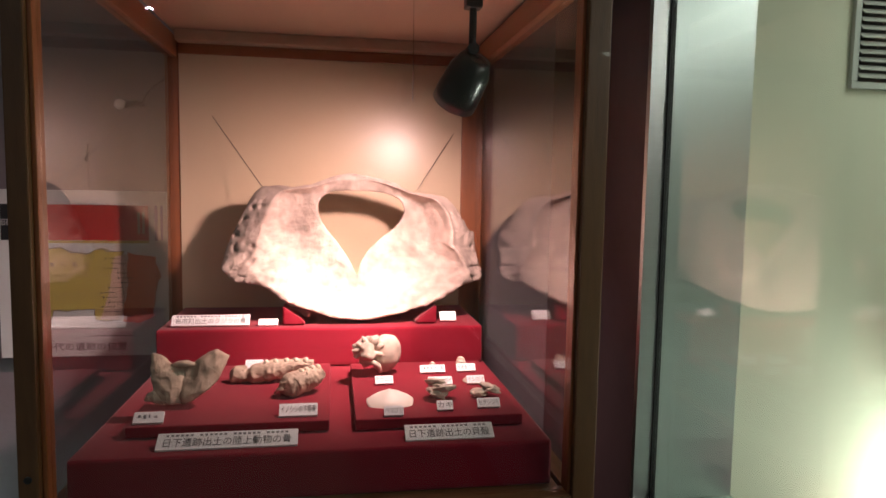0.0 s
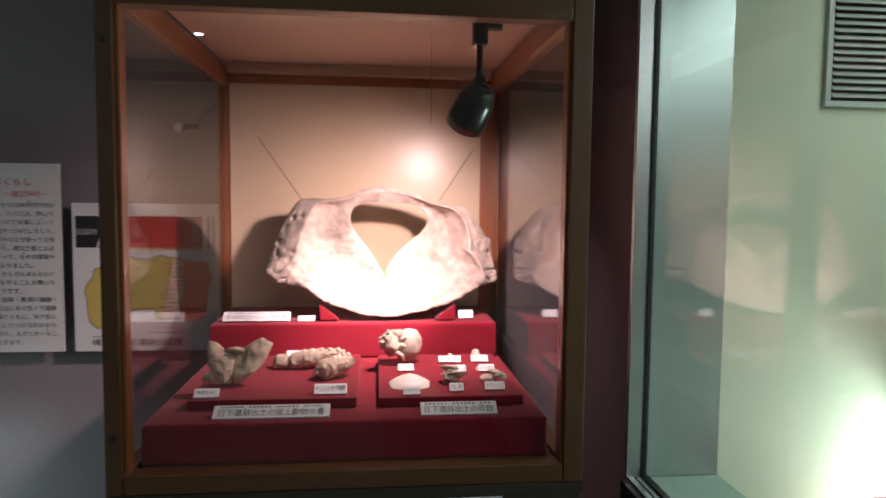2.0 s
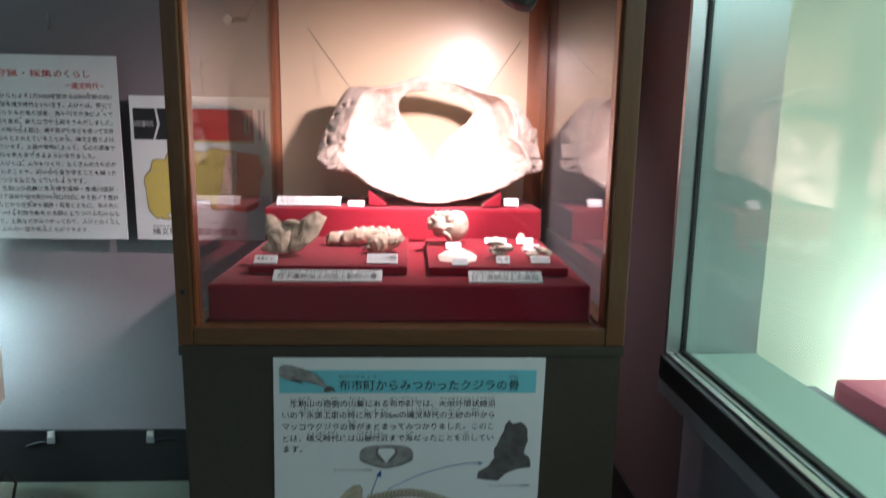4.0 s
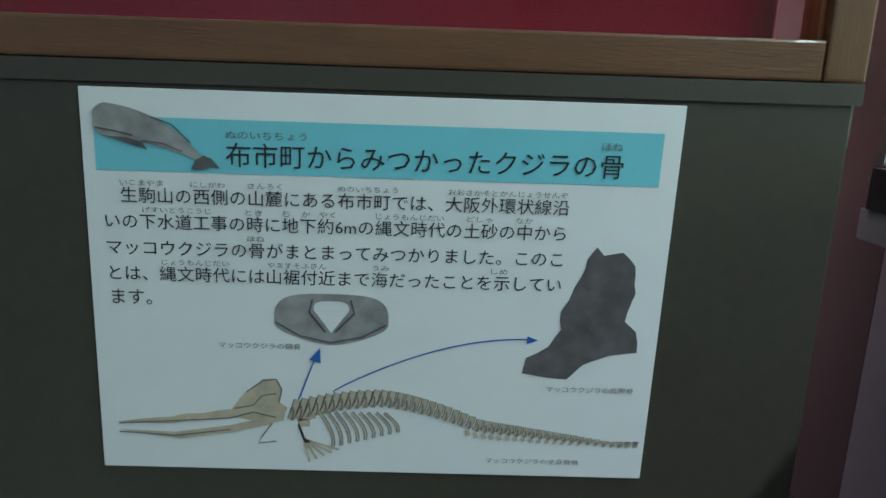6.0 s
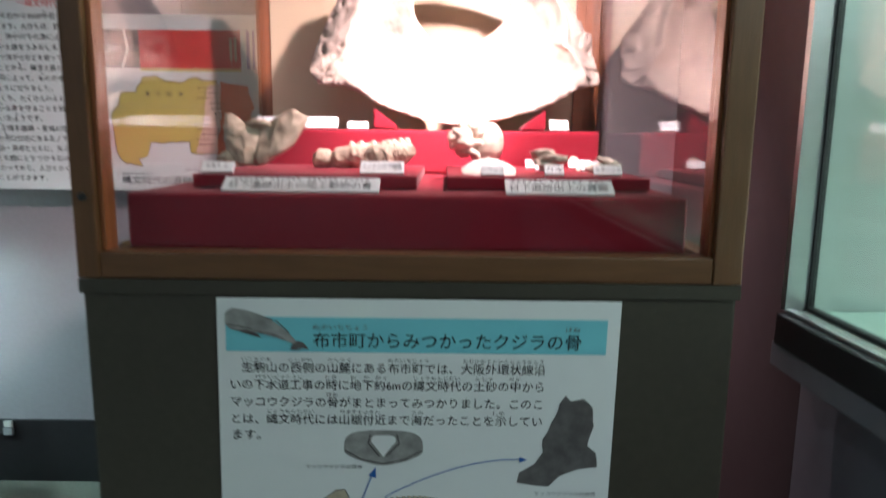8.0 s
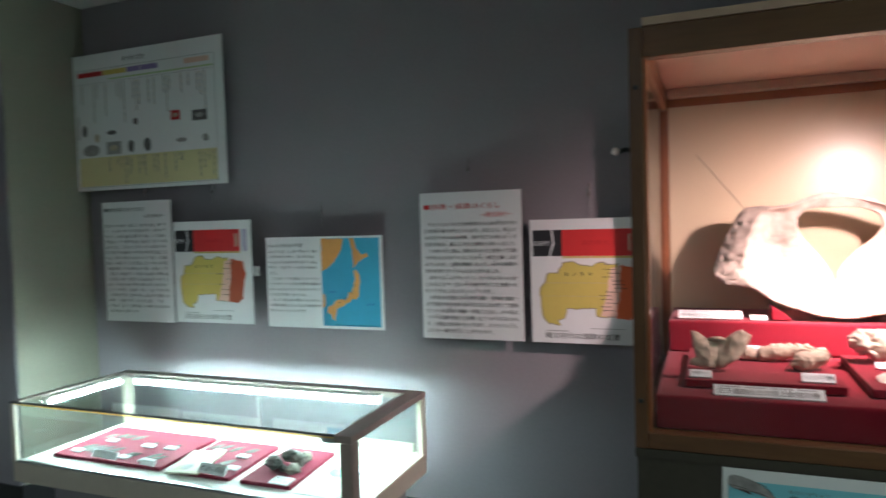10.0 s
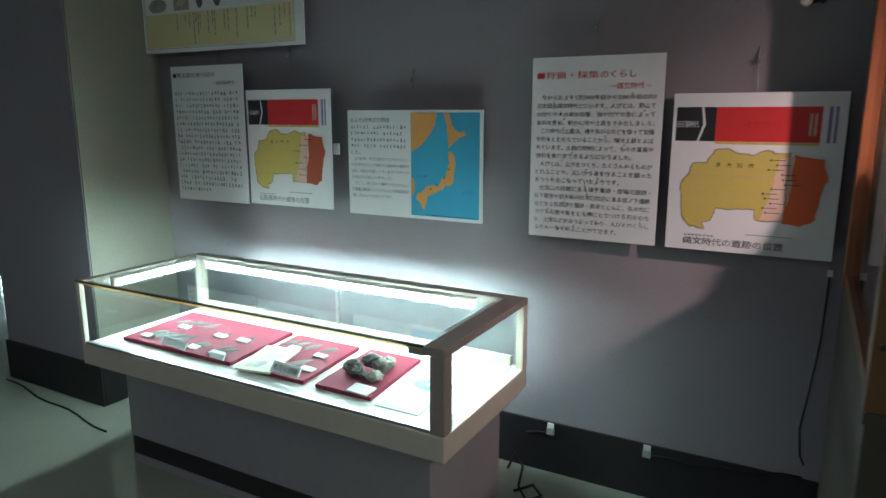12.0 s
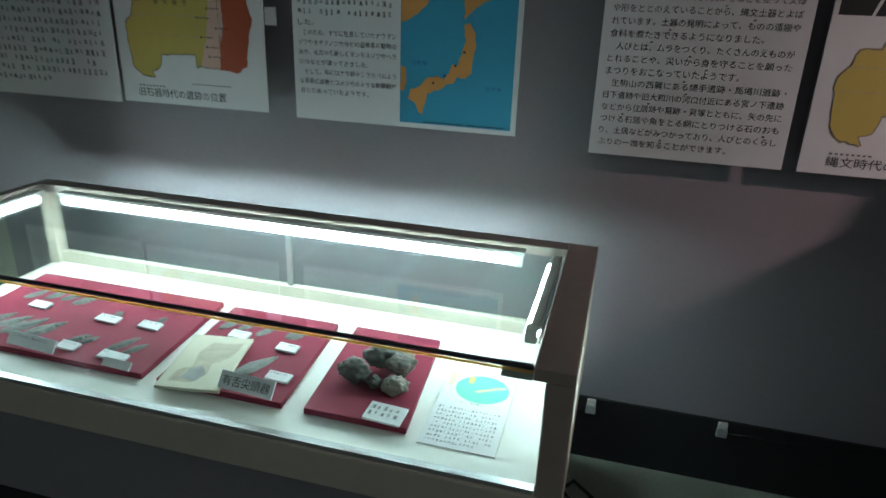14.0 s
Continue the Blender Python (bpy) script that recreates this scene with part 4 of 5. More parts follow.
for i, s in enumerate(P5):
    z = 0.520 - 0.0308 * i
    body = s.lstrip("　")
    a = 0.022 + (0.018 if s != body else 0)
    b = min(0.462, a + len(body) * 0.0203)
    if len(body) > 18:
        b = 0.462
    lines.append((body, a, b, z, z + 0.0185))
lettering("body_text", lines, M_INK, p5, 2)
bars("ruby_text", [r for i in range(17) for r in [(x, x + 0.006, 0.5405 - 0.0308 * i, 0.5440 - 0.0308 * i) for x in (random.Random(i).uniform(0.03, 0.44) for _ in range(8))]], M_INK_GREY, p5, 2)

# first settlers board
lettering("heading", [("■東大阪のあけぼの", 0.018, 0.315, 0.625, 0.650)], M_INK, p2, 2)
lettering("heading", [("－旧石器時代－", 0.300, 0.470, 0.587, 0.606)], M_INK, p2, 2)
bars("body_text", faux_lines(0.022, 0.478, [0.555 - 0.0305 * i for i in range(17)], 0.0205, 21, 0.5), M_INK_GREY, p2, 1)

# climate board
lettering("heading", [("およそ2万年前の環境", 0.016, 0.222, 0.408, 0.428)], M_INK, p4, 2)
bars("body_text", faux_lines(0.018, 0.315, [0.395 - 0.0275 * i for i in range(4)], 0.0172, 5, 1.0), M_INK_GREY, p4, 1)
P4 = ["した。", "　このため、すでに生息していたナウマン", "ゾウやオオツノジカなどの温帯系の動物の", "ほか、北方から新しくマンモスゾウやヘラ", "ジカなどが渡ってきました。", "　そして、森にはナラ類やシラカバのよう", "な落葉広葉樹とコメツガのような針葉樹が", "混じりあっていたようです。"]
lines = []
for i, s in enumerate(P4):
    body = s.lstrip("　")
    z = 0.395 - 0.0275 * (4 + i) - 0.0155
    a = 0.018 + (0.016 if s != body else 0)
    lines.append((body, a, min(0.318, a + len(body) * 0.0166), z, z + 0.0155))
lettering("body_text", lines, M_INK, p4, 2)
flat("sea_map", rect(0.330, 0.655, 0.014, 0.450), M_INK_SEA, p4, 1, "blue sea of the map")
flat("continent_map", wavy([(0.331, 0.449), (0.458, 0.449), (0.448, 0.400), (0.425, 0.360), (0.392, 0.325), (0.360, 0.300), (0.331, 0.285)], 0.006, 0.012, 2), M_INK_LAND, p4, 2, "orange land of the map")
flat("north_island_map", wavy([(0.490, 0.449), (0.515, 0.449), (0.528, 0.400), (0.560, 0.368), (0.588, 0.378), (0.594, 0.360), (0.560, 0.345), (0.530, 0.325), (0.512, 0.300), (0.510, 0.345), (0.505, 0.390)], 0.005, 0.01, 3), M_INK_LAND, p4, 2, "orange land of the map")
flat("main_island_map", wavy([(0.512, 0.290), (0.528, 0.294), (0.543, 0.268), (0.545, 0.232), (0.540, 0.196), (0.538, 0.165), (0.520, 0.148), (0.498, 0.150), (0.486, 0.132), (0.470, 0.132), (0.455, 0.118), (0.432, 0.110), (0.412, 0.098), (0.404, 0.070), (0.398, 0.040), (0.384, 0.046), (0.376, 0.072), (0.356, 0.082), (0.362, 0.108), (0.392, 0.122), (0.412, 0.146), (0.440, 0.150), (0.462, 0.142), (0.476, 0.160), (0.482, 0.186), (0.500, 0.184), (0.508, 0.214), (0.516, 0.250)], 0.005, 0.011, 6), M_INK_LAND, p4, 3, "orange land of the map")
flat("peninsula_map", wavy([(0.331, 0.175), (0.345, 0.165), (0.350, 0.130), (0.340, 0.105), (0.331, 0.105)], 0.004, 0.01, 7), M_INK_LAND, p4, 2)
bars("site_marks", [(0.512, 0.518, 0.215, 0.221), (0.488, 0.494, 0.178, 0.184), (0.458, 0.464, 0.150, 0.156), (0.425, 0.431, 0.128, 0.134), (0.40, 0.52, 0.0185, 0.021), (0.53, 0.64, 0.0185, 0.021)], M_INK, p4, 4)
lettering("sea_names", [("日本海", 0.365, 0.408, 0.178, 0.190), ("太平洋", 0.578, 0.622, 0.118, 0.130)], M_INK_BLUE, p4, 2)

# timeline chart
lettering("heading", [("東大阪の歴史", 0.42, 0.585, 0.715, 0.742)], M_INK, chart, 2)
for a, b, c in ((0.075, 0.27, M_INK_CRIMSON), (0.27, 0.45, M_INK_YELLOW), (0.45, 0.555, M_INK_PURPLE), (0.555, 0.68, M_INK_PURPLE), (0.68, 0.86, M_PAPER), (0.86, 1.03, M_INK_PINK)):
    flat("era_band", rect(a, b - 0.004, 0.652, 0.680), c, chart, 1)
flat("green_rule", rect(0.31, 1.05, 0.624, 0.632), M_INK_GREEN, chart, 1)
flat("yellow_panel", rect(0.060, 1.055, 0.025, 0.190), M_INK_CREAM, chart, 1, "pale yellow lower band")
bars("border", [(0.055, 1.06, 0.019, 0.021), (0.055, 1.06, 0.690, 0.692), (0.055, 0.057, 0.021, 0.690), (1.058, 1.060, 0.021, 0.690), (0.06, 0.068, 0.30, 0.43), (0.06, 1.055, 0.612, 0.6135)], M_INK_GREY, chart, 2)
rng = random.Random(8)
cols = []
for x in (0.10, 0.19, 0.215, 0.28, 0.37, 0.395, 0.42, 0.49, 0.51, 0.53, 0.60, 0.64, 0.71, 0.73, 0.75, 0.83, 0.88, 0.94, 0.965, 0.99):
    L = rng.uniform(0.06, 0.22)
    z = 0.602
    while z > 0.602 - L:
        cols.append((x, x + 0.008, z - 0.009, z))
        z -= 0.0115
for x in (0.29, 0.35, 0.38, 0.41, 0.425, 0.44, 0.455, 0.51, 0.54, 0.555, 0.62, 0.645, 0.70, 0.77, 0.80, 0.82, 0.94, 0.97, 1.0, 1.03):
    L = rng.uniform(0.03, 0.14)
    z = 0.182
    while z > 0.182 - L:
        cols.append((x, x + 0.008, z - 0.009, z))
        z -= 0.0115
bars("column_of_text", cols[0::3], M_INK_SAND, chart, 3)
bars("column_of_text", cols[1::3], M_INK_GREY, chart, 3)
bars("column_of_text", cols[2::3], M_PHOTO_PALE, chart, 3)


def picture(x, z, w, h, mat, n=14, seed=0):
    if seed in (4, 8, 9):
        flat("picture", rect(x - w, x + w, z - h, z + h), mat, chart, 2)
        flat("picture_detail", [(x + 0.6 * w * math.cos(k), z + 0.5 * h * math.sin(k)) for k in range(6)], M_INK_SAND if seed < 9 else M_PHOTO_PALE, chart, 3)
        return
    pts = [(x + w * math.cos(2 * math.pi * k / n) * (1 + 0.25 * noise.noise(Vector((k, seed, 1.7)))), z + h * math.sin(2 * math.pi * k / n) * (1 + 0.25 * noise.noise(Vector((k, seed, 4.1))))) for k in range(n)]
    flat("picture", pts, mat, chart, 2)


for i, (x, z, w, h, c) in enumerate(((0.11, 0.345, 0.018, 0.035, M_PHOTO), (0.205, 0.30, 0.018, 0.025, M_INK_SAND), (0.155, 0.232, 0.068, 0.034, M_PHOTO_PALE), (0.32, 0.325, 0.035, 0.013, M_PHOTO), (0.33, 0.237, 0.055, 0.036, M_PHOTO_PALE), (0.46, 0.238, 0.022, 0.035, M_PHOTO), (0.50, 0.375, 0.018, 0.020, M_PHOTO), (0.58, 0.240, 0.026, 0.038, M_PHOTO), (0.785, 0.385, 0.032, 0.026, M_INK_CRIMSON), (0.95, 0.372, 0.050, 0.028, M_PHOTO), (0.82, 0.248, 0.035, 0.012, M_PHOTO_PALE), (0.985, 0.250, 0.020, 0.02, M_PHOTO_PALE))):
    picture(x, z, w, h, c, 14, i)

# ---- the whale vertebra ----


# outline and opening of the bone, seen from the front: (turn, outer x, outer z, inner x, inner z)
BONE_SHAPE = [(0, 0.335, 0.005, 0.102, 0.080), (20, 0.318, 0.082, 0.122, 0.106), (38, 0.262, 0.160, 0.128, 0.128), (60, 0.158, 0.178, 0.114, 0.160), (75, 0.085, 0.208, 0.068, 0.176),
              (90, 0.000, 0.226, 0.000, 0.181), (105, -0.075, 0.216, -0.066, 0.179), (122, -0.150, 0.192, -0.094, 0.168), (142, -0.262, 0.185, -0.111, 0.144), (160, -0.315, 0.112, -0.111, 0.115),
              (180, -0.368, -0.022, -0.098, 0.086), (198, -0.335, -0.068, -0.080, 0.060), (220, -0.255, -0.082, -0.055, 0.028), (245, -0.165, -0.132, -0.030, -0.008), (270, 0.005, -0.172, -0.004, -0.054),
              (295, 0.172, -0.136, 0.006, -0.022), (320, 0.282, -0.086, 0.030, 0.016), (340, 0.344, -0.056, 0.066, 0.050)]


def bone_shape(deg):
    """Smooth interpolation of the stations round the bone."""
    n = len(BONE_SHAPE)
    i = max(k for k in range(n) if BONE_SHAPE[k][0] <= deg)
    p = [BONE_SHAPE[(i + d) % n] for d in (-1, 0, 1, 2)]
    t = (deg - p[1][0]) / ((p[2][0] - p[1][0]) % 360)
    return [0.5 * (2 * p[1][c] + (p[2][c] - p[0][c]) * t + (2 * p[0][c] - 5 * p[1][c] + 4 * p[2][c] - p[3][c]) * t * t + (3 * p[1][c] - p[0][c] - 3 * p[2][c] + p[3][c]) * t ** 3) for c in (1, 2, 3, 4)]


def vertebra():
    bm = bmesh.new()
    nu, nk = 360, 48
    rings = []
    for i in range(nu):
        deg = 360 * i / nu
        c, s = math.cos(radians(deg)), math.sin(radians(deg))
        ox, oz, ix, iz = bone_shape(deg)
        wing, keel, arch = abs(c) ** 1.1, max(0.0, -s), max(0.0, s) ** 4
        ring = []
        for j in range(2 * nk):
            k = j / nk if j <= nk else 2 - j / nk
            front = j <= nk
            x, z = ix + (ox - ix) * k, iz + (oz - iz) * k
            # two dished joint faces with a raised rim, the rough wings set back behind them
            rim = 0.66 + 0.29 * min(1.0, keel * 1.6)
            dish = math.sin(math.pi * min(1.0, k / rim)) ** 1.3
            y = -(0.010 + 0.020 * wing + 0.085 * keel) * min(1.0, k / rim) ** 1.2 + ((0.034 if c < 0 else 0.050) * wing + 0.030 * keel) * dish * (1 - arch)
            y -= (0.003 if c < 0 else 0.020) * wing * (1 - min(1.0, keel * 1.6)) * math.exp(-((k - rim) / 0.055) ** 2)
            q = min(1.0, max(0.0, (k - rim) / (1 - rim)))
            y += q ** 1.4 * ((0.008 if c < 0 else 0.030) * wing * (1 - keel) + (0.026 * (1 - arch) if s > 0 else 0))
            th = (0.040 + 0.060 * wing + 0.03 * keel) * math.sin(math.pi * min(1, max(0, k * 0.96 + 0.02))) ** 0.45
            y += -th * 0.12 if front else th
            p = Vector((x, y, z))
            n1 = noise.fractal(p * 13 + Vector((3, 1, 7)), 1.0, 2.0, 4)
            n2 = noise.fractal(p * 55, 1.0, 2.0, 3)
            n3 = noise.noise(p * 5 + Vector((1, 4, 2)))
            tip = max(0.0, abs(x) - 0.22) / 0.14
            rough = 0.25 + 0.75 * k ** 3
            pit = max(0.0, noise.noise(p * 58) - 0.24 + 0.6 * max(0.0, noise.noise(p * 120))) * (0.06 + 1.3 * tip + 0.6 * wing * wing) * k * k
            p += Vector((n1 * 0.006 * rough, -abs(n1) * 0.004 + n2 * 0.004 * rough + n3 * 0.006 + (pit * 0.026 if front else 0), n1 * 0.005 * rough + n2 * 0.003 * rough + tip * k * n1 * 0.014))
            ring.append(bm.verts.new(p))
        rings.append(ring)
    m = 2 * nk
    for i in range(nu):
        q, w = rings[i], rings[(i + 1) % nu]
        for j in range(m):
            bm.faces.new((q[j], w[j], w[(j + 1) % m], q[(j + 1) % m]))
    bm.transform(pose(0.143, 1.788, 1.410, -5) @ Matrix.Scale(1.015, 4))
    return part("whale_vertebra", bm, M_BONE, None, "", True)


tagged(vertebra(), "massive grey-brown fossil whale neck bone on red cloth wedges", "fossil bone")
for x, sgn in ((-0.030, 1), (0.322, -1)):
    bm = bmesh.new()
    pr = [(-0.03, 0), (0.03, 0), (0.03 if sgn < 0 else 0.022, 0.03 if sgn < 0 else 0.012), (-0.022 if sgn < 0 else -0.03, 0.012 if sgn < 0 else 0.05)]
    if sgn < 0:
        pr = [(-0.03, 0), (0.03, 0), (0.03, 0.05), (-0.022, 0.012)]
    f0 = [bm.verts.new((a, -0.03, b)) for a, b in pr]
    f1 = [bm.verts.new((a, 0.05, b)) for a, b in pr]
    bm.faces.new(f0)
    bm.faces.new(list(reversed(f1)))
    for k in range(4):
        bm.faces.new((f0[k], f1[k], f1[(k + 1) % 4], f0[(k + 1) % 4]))
    bmesh.ops.bevel(bm, geom=list(bm.edges), offset=0.004, segments=2, affect="EDGES")
    bm.transform(pose(x, 1.700, STEP + 0.002))
    tagged(part("support_wedge", bm, M_RED), "red cloth-covered wedge propping the whale bone", "support wedge", "wedges under the bone")
for a, b in (((-0.285, YB - 0.002, 1.805), (-0.130, 1.85, 1.600)), ((0.445, YB - 0.002, 1.775), (0.315, 1.84, 1.598))):
    tagged(part("wire", tubed([a, b], 0.0011, 6), M_BLACK), "thin dark wire steadying the whale bone", "wire", "wires of the bone")
tagged(part("cord", tubed([(0.253, 1.45, 2.044), (0.253, 1.45, 1.80)], 0.0010, 6), M_STEEL), "thin pale cord hanging from the cabinet ceiling", "cord")

# ---- animal bones and shells ----


def plate(pts_low, pts_high, thick, bend, seed, n=34, m=22):
    """A bowed bone plate between a lower and an upper outline, each a function of 0..1."""
    bm = bmesh.new()
    side = []
    for face in (0, 1):
        grid = []
        for i in range(n + 1):
            row = []
            for j in range(m + 1):
                a, b = i / n, j / m
                lo, hi = pts_low(a), pts_high(a)
                x, z = lo[0] + (hi[0] - lo[0]) * b, lo[1] + (hi[1] - lo[1]) * b
                edge = (math.sin(math.pi * min(max(a, 0.02), 0.98)) * math.sin(math.pi * min(max(b, 0.02), 0.98))) ** 0.4
                y = bend * ((2 * a - 1) ** 2 + 0.4 * (b - 0.3) ** 2) + (thick * edge if face else -thick * edge)
                p = Vector((x, y, z))
                d = noise.fractal(p * 26 + Vector((seed * 3.3, 0, 0)), 1.0, 2.0, 4)
                p += Vector((d * 0.004, d * 0.006, d * 0.006))
                row.append(bm.verts.new(p))
            grid.append(row)
        side.append(grid)
    for face, grid in enumerate(side):
        for i in range(n):
            for j in range(m):
                bm.faces.new((grid[i][j], grid[i + 1][j], grid[i + 1][j + 1], grid[i][j + 1]))
    a, b = side
    loop = [(i, 0) for i in range(n)] + [(n, j) for j in range(m)] + [(i, m) for i in range(n, 0, -1)] + [(0, j) for j in range(m, 0, -1)]
    for k in range(len(loop)):
        p, q = loop[k], loop[(k + 1) % len(loop)]
        bm.faces.new((a[p[0]][p[1]], a[q[0]][q[1]], b[q[0]][q[1]], b[p[0]][p[1]]))
    return bm


def joined(bms):
    out = bmesh.new()
    for b in bms:
        me = bpy.data.meshes.new("scratch")
        b.to_mesh(me)
        b.free()
        out.from_mesh(me)
        bpy.data.meshes.remove(me)
    return out


# deer pelvis: two flaring plates that meet at a crack
def curve(*pairs):
    xs, zs = [p[0] for p in pairs], [p[1] for p in pairs]
    return lambda a: (xs[0] + (xs[-1] - xs[0]) * a, float(np.interp(xs[0] + (xs[-1] - xs[0]) * a, xs, zs)))


left = plate(curve((-0.066, 0.076), (-0.057, 0.044), (-0.053, 0.012), (-0.030, 0.001), (0.007, 0.0)), curve((-0.070, 0.104), (-0.055, 0.100), (-0.036, 0.086), (-0.012, 0.082), (0.007, 0.080)), 0.013, 0.005, 1)
right = plate(curve((-0.006, 0.0), (0.018, 0.004), (0.036, 0.018), (0.056, 0.034), (0.068, 0.050), (0.080, 0.086)), curve((-0.006, 0.080), (0.020, 0.086), (0.044, 0.104), (0.064, 0.114), (0.084, 0.098)), 0.012, 0.008, 2)
left2 = plate(curve((-0.068, 0.010), (-0.050, 0.002), (-0.030, 0.001)), curve((-0.066, 0.024), (-0.050, 0.030), (-0.030, 0.020)), 0.009, 0.004, 3)
ridge = tubed([(-0.026, -0.004, 0.077), (-0.008, -0.008, 0.079), (0.010, -0.008, 0.080), (0.022, -0.004, 0.080)], 0.0075, 12, lambda q: 0.4 + 0.7 * math.sin(math.pi * q))
bm = joined([left, right, left2, ridge])
bm.transform(pose(-0.228, 1.250, BOARD + 0.010, -24, 0, -4))
tagged(part("deer_bone", bm, M_BONE_DARK, None, "", True), "brown broken deer pelvis bone lying on the red cloth", "animal bone")


def jaw(name, pts, r, teeth, seed, m, label):
    # a knob, a narrow neck, then the deep jaw that thins to its tip
    def taper(k):
        return float(np.interp(k, (0, 0.08, 0.18, 0.27, 0.34, 0.5, 0.75, 1), (0.45, 0.95, 0.85, 0.55, 0.95, 1.05, 0.8, 0.3))) if teeth > 4 else float(np.interp(k, (0, 0.15, 0.4, 0.8, 1), (0.45, 0.9, 1.0, 0.85, 0.5)))
    t = thing(name, m, label, "animal bone")
    bm = bmesh.new()
    dense = []
    for i in range(len(pts) - 1):
        for k in range(14):
            dense.append(Vector(pts[i]).lerp(Vector(pts[i + 1]), k / 14))
    dense.append(Vector(pts[-1]))
    tube(bm, dense, r, 34, taper)
    for v in bm.verts:
        d = noise.fractal(v.co * 38 + Vector((seed, 0, 0)), 1.0, 2.0, 4)
        e = noise.fractal(v.co * 150 + Vector((seed, 3, 0)), 1.0, 2.0, 3)
        v.co += Vector((d * 0.003 + e * 0.002, d * 0.004 - abs(e) * 0.006, d * 0.003 - abs(e) * 0.005))
    part("bone", bm, M_BONE_DARK, t, "", True)
    for i in range(teeth):
        k = 0.50 + 0.42 * i / max(1, teeth - 1)
        p = dense[int(k * (len(dense) - 1))]
        part("tooth", joined([blob((0.014, 0.011, 0.018), 2, 0.3, seed + i, 5)]), M_TOOTH, t, "", True).location = p + Vector((0, -0.006, r * taper(k) * 0.80))
    return t


jaw("boar_jaw", [(-0.085, 0.01, 0.016), (-0.05, 0.0, 0.014), (-0.005, 0.0, 0.022), (0.05, 0.004, 0.030), (0.10, 0.01, 0.036)], 0.0225, 5, 3, pose(-0.072, 1.43, BOARD + 0.004), "brown wild boar lower jaw with worn teeth")
jaw("boar_jaw", [(-0.035, -0.02, 0.014), (-0.010, -0.005, 0.018), (0.020, 0.01, 0.024), (0.048, 0.03, 0.034)], 0.026, 4, 8, pose(0.0, 1.325, BOARD + 0.009), "short broken piece of a boar jaw with teeth")
tagged(part("boar_tusk", tubed([(-0.052, 1.315, BOARD + 0.006), (-0.042, 1.305, BOARD + 0.018), (-0.030, 1.300, BOARD + 0.024)], 0.005, 8, lambda k: 0.3 + k), M_TOOTH, None, "", True), "small pale curved boar tusk on red cloth", "tusk")


def whelk(m):
    bms = []
    flare = blob((0.066, 0.052, 0.084), 4, 0.10, 4, 2)
    flare.transform(pose(0.018, 0, 0.046, 0, 18))
    crown = blob((0.064, 0.056, 0.058), 4, 0.38, 9, 3.5)
    crown.transform(pose(-0.020, -0.008, 0.052))
    lip = tubed([(-0.030, -0.020, 0.026), (-0.014, -0.032, 0.034), (0.000, -0.034, 0.026), (0.006, -0.030, 0.010)], 0.008, 10, lambda q: 1 - 0.4 * q)
    bms += [flare, crown, lip]
    for k in range(7):
        a = radians(25 + 30 * k)
        d = Vector((math.cos(a), 0.0, math.sin(a)))
        o = Vector((-0.018, -0.014, 0.054))
        bms.append(tubed([o + d * 0.018, o + d * 0.027 + Vector((0, -0.006, 0)), o + d * (0.035 + 0.004 * (k % 2)) + Vector((0, -0.010, 0))], 0.0125, 9, lambda q: 1 - 0.92 * q))
    bm = joined(bms)
    bm.transform(m @ Matrix.Scale(1.10, 4))
    ob = part("whelk_shell", bm, M_SHELL, None, "", True)
    return tagged(ob, "large knobbly cream rapa whelk shell on red cloth", "shell")


whelk(pose(0.178, 1.475, BOARD + 0.001))


def clam(name, w, d, h, m, mat, label, ribs=0):
    bm = bmesh.new()
    n, k = 32, 12
    top = []
    for i in range(k + 1):
        s = i / k
        row = []
        for j in range(n):
            u = math.pi * j / (n - 1)
            r = s * (1 + (0.03 * math.cos(ribs * u) * s if ribs else 0))
            x = r * w * 0.5 * math.cos(u)
            y = d * (0.5 - r * (0.20 + 0.80 * math.sin(u) ** 0.75))
            z = h * (1 - s ** 2.2) * (0.85 + 0.15 * math.sin(u)) + 0.0004 * math.sin(s * 60)
            row.append(bm.verts.new((x, y, z + 0.001)))
        top.append(row)
    for i in range(k):
        for j in range(n - 1):
            if i == 0:
                bm.faces.new((top[0][j], top[1][j], top[1][j + 1]))
            else:
                bm.faces.new((top[i][j], top[i + 1][j], top[i + 1][j + 1], top[i][j + 1]))
    bmesh.ops.remove_doubles(bm, verts=top[0], dist=1e-5)
    r = bmesh.ops.extrude_face_region(bm, geom=list(bm.faces))
    for v in r["geom"]:
        if isinstance(v, bmesh.types.BMVert):
            v.co.z = max(0.0, v.co.z - 0.003)
    bm.transform(m)
    return tagged(part(name, bm, mat, None, "", True), label, "shell")


clam("clam_shell", 0.098, 0.060, 0.018, pose(0.190, 1.232, BOARD + 0.002, 22), M_SHELL_WHITE, "smooth white hard clam shell half")
clam("mussel_shell", 0.040, 0.026, 0.010, pose(0.392, 1.382, BOARD + 0.001, 10), M_SHELL, "small cream freshwater mussel shell")


